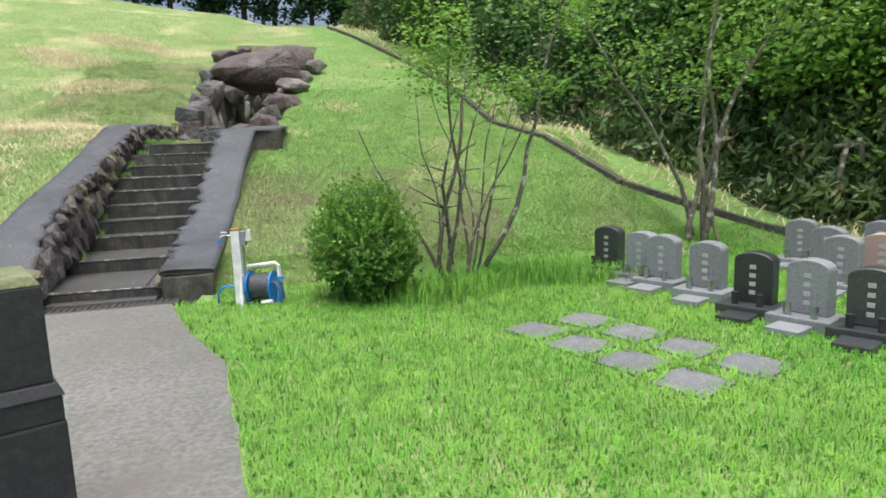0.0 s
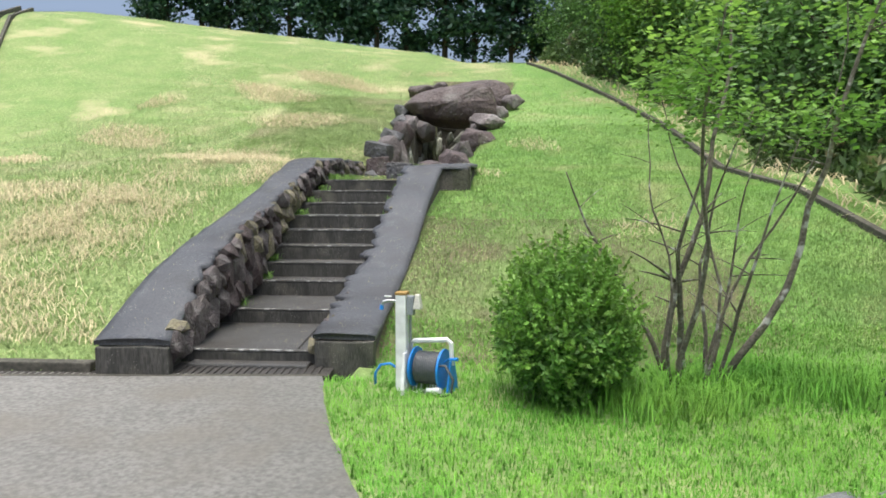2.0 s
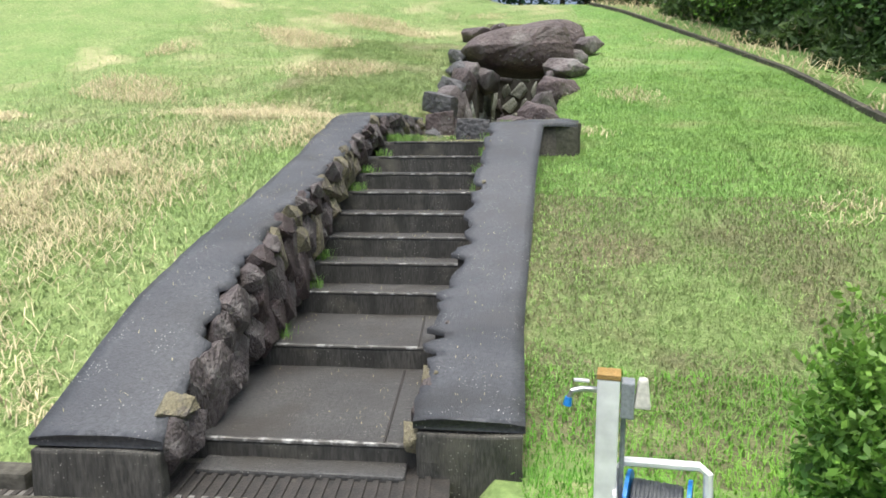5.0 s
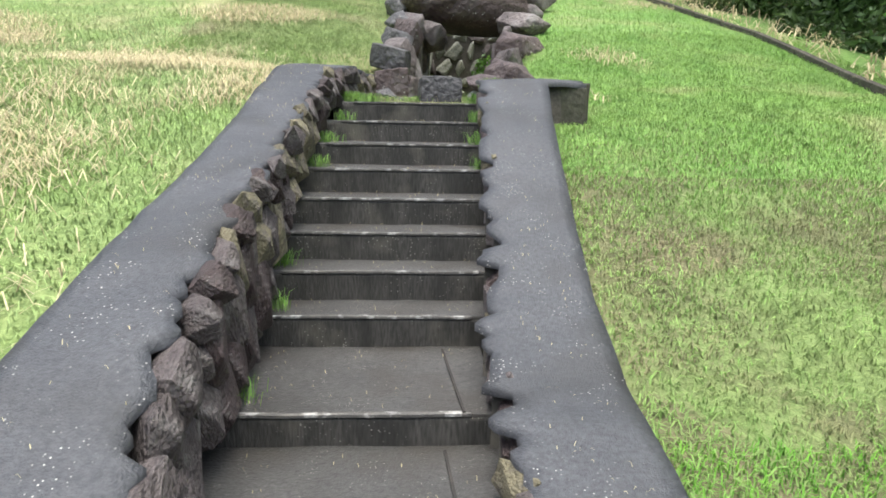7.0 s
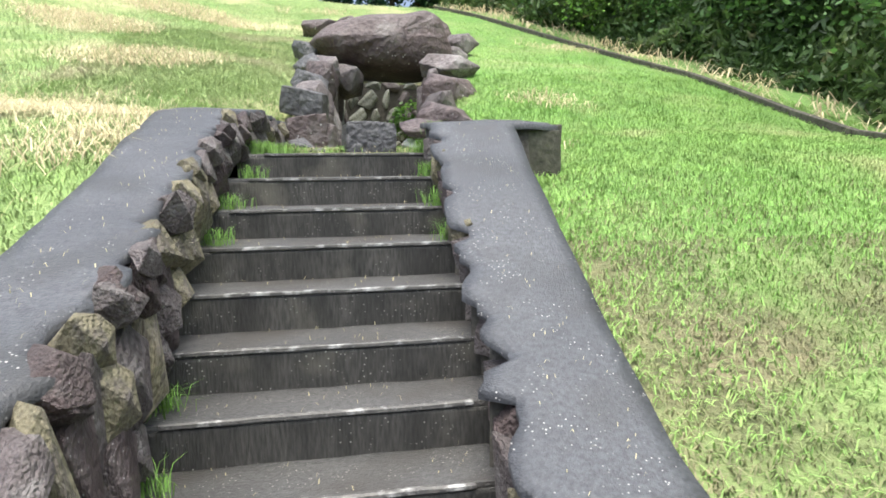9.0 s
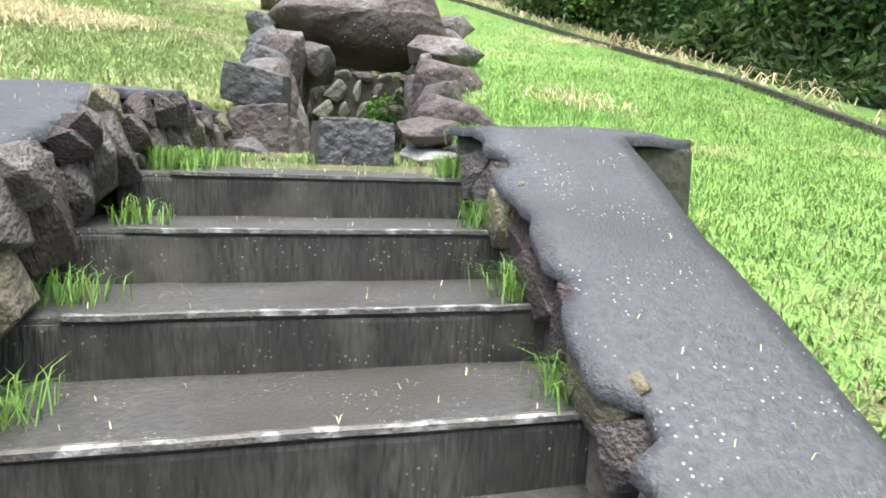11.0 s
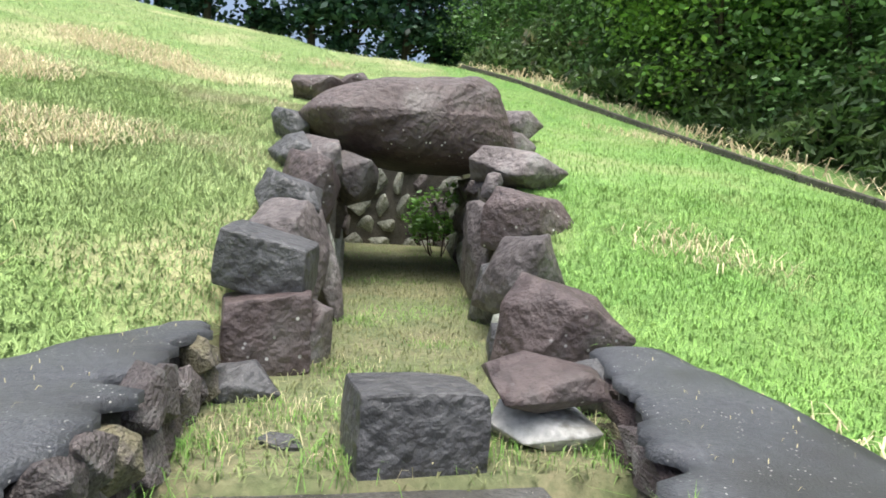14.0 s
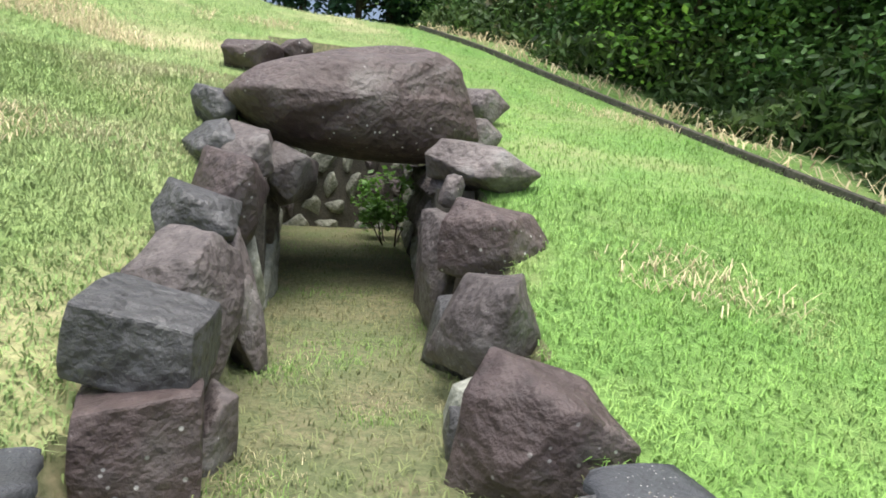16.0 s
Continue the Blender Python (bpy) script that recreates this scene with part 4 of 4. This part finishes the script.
# ---- plants ----
def branchy(name, at, label, category, stems, leaf, leaf_count, leaf_size, crown, seed, bark=BARK, group="", leaf_long=1.6, spread=0.28, flat=0.5):
    """A plant of several tapered stems with side limbs, and a crown of single leaves gathered round the twig ends."""
    rnd, rng = random.Random(seed), np.random.default_rng(seed)
    t = thing(name, label, category, group, at)
    tips = []
    for k in range(stems["n"]):
        a = stems.get("turn", 0) + 2 * math.pi * k / stems["n"] + rnd.uniform(-0.4, 0.4)
        lean, h = rnd.uniform(*stems["lean"]), rnd.uniform(*stems["h"])
        p = Vector((math.cos(a) * 0.06 * stems["n"] ** 0.5, math.sin(a) * 0.06 * stems["n"] ** 0.5, -0.05))
        pts, rad, r0 = [], [], rnd.uniform(*stems["r"])
        d = Vector((math.cos(a) * lean * 1.4, math.sin(a) * lean * 1.4, 1)).normalized()
        n = 12
        for j in range(n + 1):
            pts.append(p.copy())
            rad.append(r0 * (1 - 0.8 * j / n))
            d = (d + Vector((rnd.gauss(0, stems.get("wobble", 0.09)), rnd.gauss(0, stems.get("wobble", 0.09)), 0.1))).normalized()
            p += d * h / n
        part("trunk", tube(pts, rad, 7), bark, t, smooth=True)
        for j in range(stems.get("limbs", 5)):
            s = rnd.randint(int(n * stems.get("from", 0.45)), n)
            q = pts[s].copy()
            b = 2 * math.pi * rnd.random()
            e = Vector((math.cos(b), math.sin(b), rnd.uniform(0.1, 0.9))).normalized()
            reach = rnd.uniform(*stems.get("reach", (0.3, 0.8)))
            lp = [q + e * reach * u + Vector((0, 0, -0.12 * reach * u * u)) for u in (0, 0.35, 0.7, 1)]
            part("limb", tube(lp, [rad[s] * 0.6, rad[s] * 0.45, rad[s] * 0.3, rad[s] * 0.15], 5), bark, t, smooth=True)
            tips += lp[1:]
        tips.append(pts[-1])
    tips = np.array([tuple(p) for p in tips if p.z > (crown or 0)])
    pick = tips[rng.integers(0, len(tips), leaf_count)]
    pts = pick + rng.normal(0, spread, (leaf_count, 3)) * (1, 1, 0.55)
    ob = new("crown", leaf_mesh("crown", pts, leaf_size, leaf, rng, flat, leaf_long))
    ob.parent = t
    return t


def crown_tree(at, h, r, seed, leaf, label, trunk_h, count=5000, leaf_size=0.16, bark=DARKBARK, group="trees of the wood", squash=1.0):
    """A tree with trunk, limbs and an uneven crown of leaf clumps."""
    rnd, rng = random.Random(seed), np.random.default_rng(seed)
    t = thing("tree", label, "tree", group, at)
    lean = (rnd.uniform(-0.3, 0.3), rnd.uniform(-0.3, 0.3))
    trunk = [(lean[0] * u * u, lean[1] * u * u, -0.3 + (h * 0.8 + 0.3) * u) for u in np.linspace(0, 1, 8)]
    part("trunk", tube(trunk, [0.045 * h ** 0.6 * (1.1 - u) for u in np.linspace(0, 1, 8)], 8), bark, t, smooth=True)
    centres = []
    for k in range(26):
        a, u = rnd.uniform(0, 2 * math.pi), rnd.uniform(0, 1)
        w = r * (0.35 + 0.75 * math.sin(math.pi * (0.12 + 0.8 * u))) * rnd.uniform(0.45, 1.0)
        c = Vector((lean[0] + math.cos(a) * w, lean[1] + math.sin(a) * w, trunk_h + (h - trunk_h) * u))
        centres.append(c)
        if k % 4 == 0:
            base = Vector(trunk[min(7, max(2, int(8 * (c.z * 0.75) / h)))])
            part("limb", tube([base, base.lerp(c, 0.5) + Vector((0, 0, 0.15)), c], [0.05, 0.035, 0.012], 5), bark, t)
    centres = np.array([tuple(c) for c in centres])
    pick = rng.integers(0, len(centres), count)
    size = rng.uniform(0.3, 0.62, len(centres)) * r * 0.6
    pts = centres[pick] + rng.normal(0, 1, (count, 3)) * size[pick][:, None] * (1, 1, 0.7 * squash)
    ob = new("crown", leaf_mesh("crown", pts, leaf_size, leaf, rng, 0.4))
    ob.parent = t
    return t


# round bush with wispy new shoots
bush = thing("bush", "rounded bright green bush with wispy new shoots", "bush", at=(-0.06, 6.68, 0.0))
rng = np.random.default_rng(21)
n = 15000
d = rng.normal(size=(n, 3))
d /= np.linalg.norm(d, axis=1)[:, None]
lump = np.array([1 + 0.4 * noise.fractal(tuple(q * 2.6), 1, 2, 3) for q in d])
rad = lump * rng.uniform(0.35, 1.0, n) ** 0.4
pts = d * rad[:, None] * (0.46, 0.44, 0.42) + (0, 0, 0.43)
pts = pts[pts[:, 2] > 0.04]
ob = new("foliage", leaf_mesh("foliage", pts, 0.024, LEAF_MID, rng, 0.2, 2.0, -0.4))
ob.parent = bush
# leafy sprigs that stand out of the round, the upper ones long and thin
sprig = []
for k in range(800):
    q = Vector((rng.normal(), rng.normal(), rng.normal() + 0.5)).normalized()
    if q.z < -0.45:
        continue
    foot = Vector((q.x * 0.42, q.y * 0.4, q.z * 0.38 + 0.43))
    high = max(0.0, q.z)
    far = rng.uniform(0.08, 0.16) + 0.42 * high * rng.uniform(0.2, 1.0)
    way = (q * (1 - 0.5 * high) + Vector((rng.normal() * 0.2, rng.normal() * 0.2, 0.25 + 0.9 * high))).normalized()
    for j in range(int(far / 0.013)):
        u = j * 0.013
        sprig.append(tuple(foot + way * u + Vector((rng.normal() * 0.008, rng.normal() * 0.008, -0.25 * u * u))))
ob = new("young_growth", leaf_mesh("young_growth", np.array(sprig), 0.02, LEAF_LIGHT, rng, 0.1, 2.2, -0.5))
ob.parent = bush
for k in range(7):
    part("stem", tube([(0, 0, -0.02), (0.12 * math.cos(k), 0.12 * math.sin(k), 0.3), (0.22 * math.cos(k), 0.22 * math.sin(k), 0.5)], [0.02, 0.015, 0.006], 5), DARKBARK, bush)

branchy("shrub", (1.0, 7.2, 0), "many-stemmed shrub with bare lichened stems and sparse leaves", "shrub", dict(n=11, lean=(0.02, 0.3), h=(1.8, 3.9), r=(0.014, 0.034), limbs=5, **{"from": 0.3}, reach=(0.2, 0.6), wobble=0.13), LEAF_LIGHT, 3600, 0.036, 1.9, 36, spread=0.16, flat=0.75)
branchy("young_tree", (4.4, 7.95, 0.0), "slender young tree with pale lichened stems tied to a stake", "tree", dict(n=4, lean=(0.02, 0.1), h=(3.4, 4.4), r=(0.035, 0.05), limbs=7, **{"from": 0.5}, reach=(0.4, 1.1), wobble=0.12), LEAF_LIGHT, 4200, 0.045, 1.5, 32, spread=0.26, flat=0.7)
stake = part("stake", tube([(4.7, 7.9, 0.0), (4.4, 7.95, 1.3)], 0.03, 7), STEM)
tagged(stake, "thin wooden stake propping a young tree", "stake")
frame_ = thing("tree_support", "weathered wooden support frame beside a young tree", "tree support", at=(7.0, 8.2, 0.1))
part("post", tube([(-0.35, 0, 0), (-0.1, 0, 1.25)], 0.04, 7), BARK, frame_)
part("post", tube([(0.35, 0, 0), (0.1, 0, 1.25)], 0.04, 7), BARK, frame_)
part("rail", tube([(-0.3, 0, 1.15), (0.3, 0, 1.15)], 0.03, 7), BARK, frame_)

# wood beyond the kerb
rnd = random.Random(5)
k = 0
for row, (off, hs, rs, th) in enumerate(((2.6, (3.6, 5.2), (1.1, 1.6), 0.5), (4.6, (5.5, 7.5), (1.6, 2.2), 0.9), (7.5, (8, 10.5), (2.2, 3.0), 1.5))):
    y = 4.5 + row * 0.8
    while y < 31 - row:
        x = float(kerb_x(y)) + off * (1 if y > 10 else 1.15) + rnd.uniform(-0.5, 0.5)
        h = rnd.uniform(*hs) * (0.85 if y > 24 else 1)
        crown_tree((x, y, float(slope_height(x, y)) - 0.05), h, rnd.uniform(*rs), 100 + k, LEAF_LIGHT if (row < 2 and rnd.random() < (0.4 if y < 11 else 0.12)) else LEAF if row < 2 or rnd.random() < 0.5 else LEAF_DARK,
                   "broad-leaved tree with dense green crown at the edge of the wood", th, 9500, 0.075 if row == 0 else 0.115)
        k += 1
        y += rnd.uniform(1.5, 2.2) * (1 + 0.25 * row)
rng = np.random.default_rng(41)
n = 100000
yy = rng.uniform(3, 31, n)
off = rng.uniform(0, 1, n) ** 0.8 * 3.2 + 0.95 + 0.3 * np.sin(yy * 2.1)
xx = np.interp(yy, kl[:, 1], kl[:, 0]) + off
top = 0.25 + 1.7 * smooth(0.9, 2.6, off) + 0.35 * np.sin(yy * 1.7 + off)
zz = slope_height(xx, yy) + top * rng.uniform(0, 1, n) ** 0.7
tagged(new("undergrowth", leaf_mesh("undergrowth", np.stack([xx, yy, zz], 1), 0.065, LEAF_BAMBOO, rng, 0.1, 3.6, 0.5)), "dense bamboo grass and scrub covering the bank", "undergrowth", kind="stuff")
n = 900
yy = rng.uniform(7.5, 27, n)
xx = np.interp(yy, kl[:, 1], kl[:, 0]) + rng.uniform(0.1, 1.2, n)
tagged(new("litter", blade_mesh("litter", np.stack([xx, yy, slope_height(xx, yy) + 0.02], 1), 0.22, 0.02, STRAW, rng, 2.6)), "dry stalks and leaf litter along the kerb", "litter", kind="stuff")
# evergreen row along the crest
for k in range(19):
    x = -17 + 1.45 * k + rnd.uniform(-0.3, 0.3)
    y = 33.5 + rnd.uniform(-0.6, 0.6)
    crown_tree((x, y, float(slope_height(x, y)) - 0.1), rnd.uniform(5.5, 7.0), rnd.uniform(1.2, 1.55), 300 + k, LEAF_DARK, "dark evergreen tree in a row along the crest", 0.55, 4600, 0.16, DARKBARK, "trees along the crest")
for k in range(9):
    x = 7 + 3.2 * k
    crown_tree((x, 37 + rnd.uniform(-1, 2), 6.3), rnd.uniform(8, 10), 2.8, 400 + k, LEAF, "tall tree at the far end of the wood", 1.2, 4500, 0.26, group="far trees")

# ---- grass ----
def scatter(n, x0, x1, y0, y1, keep, rng_):
    p = np.stack([rng_.uniform(x0, x1, n), rng_.uniform(y0, y1, n)], 1)
    p = p[keep(p[:, 0], p[:, 1])]
    return np.column_stack([p, height(p[:, 0], p[:, 1])])


def off_flags(x, y):
    ok = np.ones(len(x), bool)
    for x0, y0, dx, dy in ((1.1, 5.04, 0.16, -0.45), (1.58, 5.19, 0.175, -0.45)):
        for k in range(4):
            ok &= (np.abs(x - x0 - dx * k) + np.abs(y - y0 - dy * k)) > 0.24
    return ok


def outside_cut(x, y):
    west = np.interp(y, [r[0] for r in LEFT], [r[1] for r in LEFT])
    east = np.interp(y, [r[0] for r in RIGHT], [r[2] for r in RIGHT])
    l, r = cut_sides(y)
    west = np.where(y > 14.4, l - 0.12, west)
    east = np.where(y > 14.1, r + 0.12, east)
    return (y < 7.1) | (y > 22.9) | (x < west + 0.02) | (x > east - 0.02)


rng = np.random.default_rng(51)
near = scatter(230000, -1.9, 6.2, 1.2, 8.3, lambda x, y: (x > path_edge(np.minimum(y, 7.2)) + 0.01) & off_flags(x, y) & (x < kerb_x(np.maximum(y, 7.2))) & outside_cut(x, y) & (rng.random(len(x)) < np.clip(1.3 - 0.09 * y, 0.4, 1)), rng)
tagged(new("lawn", blade_mesh("lawn", near, 0.06, 0.007, LAWN, rng, 1.1)), "lush bright green lawn grass", "grass", kind="stuff")
tall = scatter(30000, -0.9, 3.4, 5.7, 8.2, lambda x, y: (np.abs(y - 6.8 - 0.08 * x + 0.2 * np.sin(3 * x)) < 0.35 + 0.3 * rng.random(len(x))) & (rng.random(len(x)) < 0.6 * smooth(-0.8, 0.9, x)), rng)
tagged(new("tall_grass", blade_mesh("tall_grass", tall, 0.22, 0.008, LAWN, rng, 0.9)), "long uncut grass round the bush and shrub", "grass", kind="stuff")
slope = np.concatenate([
    scatter(150000, -12, -3.0, 7.1, 17, lambda x, y: outside_cut(x, y) & (rng.random(len(x)) < smooth(-12, -6, x) * (1 - 0.75 * smooth(11, 17, y))), rng), scatter(150000, -1.6, 4.5, 7.9, 17, lambda x, y: outside_cut(x, y) & (x < kerb_x(y) + 0.6) & (rng.random(len(x)) < 1 - 0.6 * smooth(11, 17, y)), rng),
    scatter(110000, -12, 4, 13, 27, lambda x, y: outside_cut(x, y) & (x < kerb_x(np.minimum(y, 26)) + 0.6) & (rng.random(len(x)) < smooth(-12, -7, x) * smooth(13, 16, y) * (1 - 0.8 * smooth(20, 27, y))), rng), scatter(45000, -5.5, -2.2, 12.5, 20, outside_cut, rng), scatter(60000, -19, 3, 9, 34, lambda x, y: outside_cut(x, y) & (x < kerb_x(np.minimum(y, 26)) + 0.6), rng)])
thin = (slope[:, 0] > -1.7) & (slope[:, 1] > 7.4) & (rng.random(len(slope)) < 0.9 * worn(slope[:, 0], slope[:, 1]))
tagged(new("worn_grass", blade_mesh("worn_grass", slope[thin], 0.05, 0.007, WORN_BLADES, rng, 1.8)), "thin brownish worn grass at the foot of the slope", "grass", kind="stuff")
slope = slope[~thin]
east = slope[:, 0] > cut_sides(slope[:, 1])[1] + rng.normal(0, 0.05 + 0.4 * (slope[:, 1] > 22.4), len(slope))
tagged(new("green_slope_grass", blade_mesh("green_slope_grass", slope[east], 0.055, 0.008, GREEN_BLADES, rng, 1.7)), "fresh green mown grass of the slope beside the wood", "grass", kind="stuff")
slope = slope[~east]
tagged(new("slope_grass", blade_mesh("slope_grass", slope, 0.055, 0.008, HILL, rng, 1.7)), "mown grass of the slope with dry yellow patches", "grass", kind="stuff")
def straw_patch(x, y):
    """The two heaps of hay left on the west slope."""
    return np.exp(-((x + 5.4) / 0.9) ** 2 - ((y - 9.6) / 1.5) ** 2) + 0.8 * np.exp(-((x + 5.0) / 0.9) ** 2 - ((y - 13.3) / 0.9) ** 2)


hay = scatter(60000, -8, -3.8, 7.3, 15.5, lambda x, y: outside_cut(x, y) & (rng.random(len(x)) < straw_patch(x, y) * (0.35 + 0.65 * (np.sin(4.1 * x + 2 * y) * np.sin(3.3 * y - 1.4 * x) > -0.1))), rng)
tagged(new("hay", blade_mesh("hay", hay + (0, 0, 0.03), 0.11, 0.006, STRAW, rng, 2.8)), "pale hay lying in heaps on the slope", "straw", kind="stuff")
dry = scatter(150000, -9, 4, 7.4, 24, lambda x, y: outside_cut(x, y) & (x < kerb_x(y)) & (np.sin(x * 1.1 + 1.2 * np.sin(y * 0.9)) * np.sin(y * 1.3 + x * 0.35) > np.where(x < -3, 0.3, 0.78) + 0.4 * rng.random(len(x))), rng)
tagged(new("cut_grass", blade_mesh("cut_grass", dry + (0, 0, 0.03), 0.1, 0.008, STRAW, rng, 2.2)), "dry straw of cut grass lying on the slope", "straw", kind="stuff")
fl = scatter(22000, -3.1, -0.2, 13.28, 22.4, lambda x, y: ~outside_cut(x, y) & (rng.random(len(x)) < np.clip(1.4 - (y - 13) * 0.16, 0.15, 1)), rng)
tagged(new("passage_grass", blade_mesh("passage_grass", fl, 0.055, 0.007, WORN_BLADES, rng, 1.8)), "thin trodden grass on the passage floor", "grass", kind="stuff")


def tuft(at, n, h, spread, mt, label, seed, group="tufts on the stairs"):
    r_ = np.random.default_rng(seed)
    p = np.column_stack([r_.normal(0, spread, n), r_.normal(0, spread, n), np.zeros(n)])
    ob_ = new("grass_tuft", blade_mesh("grass_tuft", p, h * 0.85, 0.004, mt, r_, 1.0))
    ob_.location = at
    return tagged(ob_, label, "grass", group, "stuff")


for k, (x, y, n, h) in enumerate(((-2.85, 13.6, 260, 0.09), (-2.6, 13.9, 200, 0.08), (-2.35, 13.45, 160, 0.1), (-1.83, 13.45, 130, 0.09), (-1.3, 13.5, 240, 0.1), (-1.35, 13.2, 180, 0.1), (-2.3, 14.6, 160, 0.06), (-1.7, 15.2, 160, 0.05), (-2.1, 15.9, 160, 0.05))):
    tuft((x, y, float(cut_floor(y)) - 0.005), n, h, 0.1, TUFT, "green grass patch on the passage floor", 900 + k, "grass patches on the passage floor")
    tuft((x + 0.12, y + 0.1, float(cut_floor(y)) - 0.005), n // 2, h, 0.12, STRAW, "dry grass patch on the passage floor", 940 + k, "grass patches on the passage floor")
rnd = random.Random(77)
for y, z, xl, xr in STEPS:
    if rnd.random() < 0.75:
        tuft((xl + 0.02, y + 0.16, z), 90, 0.13, 0.045, TUFT, "green weed tuft at the foot of the rubble wall", rnd.randint(0, 999))
for y, z, xl, xr in STEPS[6:]:
    tuft((xr + 0.0, y + 0.1, z), 240, 0.16, 0.055, TUFT, "green grass tuft growing from a step joint", rnd.randint(0, 999))
tuft((-3.0, 12.25, 1.65), 420, 0.13, 0.07, TUFT, "green grass tuft on the landing edge", 5)
tuft((-2.95, 12.9, 1.66), 600, 0.12, 0.12, TUFT, "green grass tuft on the landing edge", 6)
tuft((-1.72, 12.45, 1.65), 300, 0.14, 0.06, TUFT, "green grass tuft on the landing edge", 7)
tuft((-1.66, 12.5, 1.8), 220, 0.15, 0.035, TUFT, "bright grass tuft in the broken capping", 8)
fern = branchy("fern", (-0.45, 20.9, 1.9), "green fern hanging on the chamber wall", "fern", dict(n=7, lean=(0.5, 1.1), h=(0.8, 1.3), r=(0.01, 0.015), limbs=6, reach=(0.15, 0.35)), LEAF_MID, 1100, 0.06, None, 61, DARKBARK, spread=0.1)

# cut stalks and flecks blown over steps and cappings
bits = []
for y, z, xl, xr in STEPS:
    deep = 1.0 if y < 8 or y > 11.9 else 0.8 if y < 9 else 0.3
    m = int(36 * deep) + 10
    bits.append(np.column_stack([rng.uniform(xl, xr, m), y + 0.03 + rng.uniform(0, 1, m) * deep, np.full(m, z + 0.012)]))
for rows_ in (LEFT, RIGHT):
    src = np.array(rows_)
    yy = rng.uniform(rows_[0][0] + 0.1, rows_[-1][0] - 0.2, 170)
    w, e, z = (np.interp(yy, src[:, 0], src[:, k]) for k in (1, 2, 3))
    bits.append(np.column_stack([w + (e - w) * rng.uniform(0.15, 0.85, 170), yy, z + 0.015]))
bits = np.concatenate(bits)
tagged(new("debris", blade_mesh("debris", bits, 0.006, 0.003, STRAW, rng, 4.0)), "dry cut stalks scattered on steps and cappings", "debris", kind="stuff")
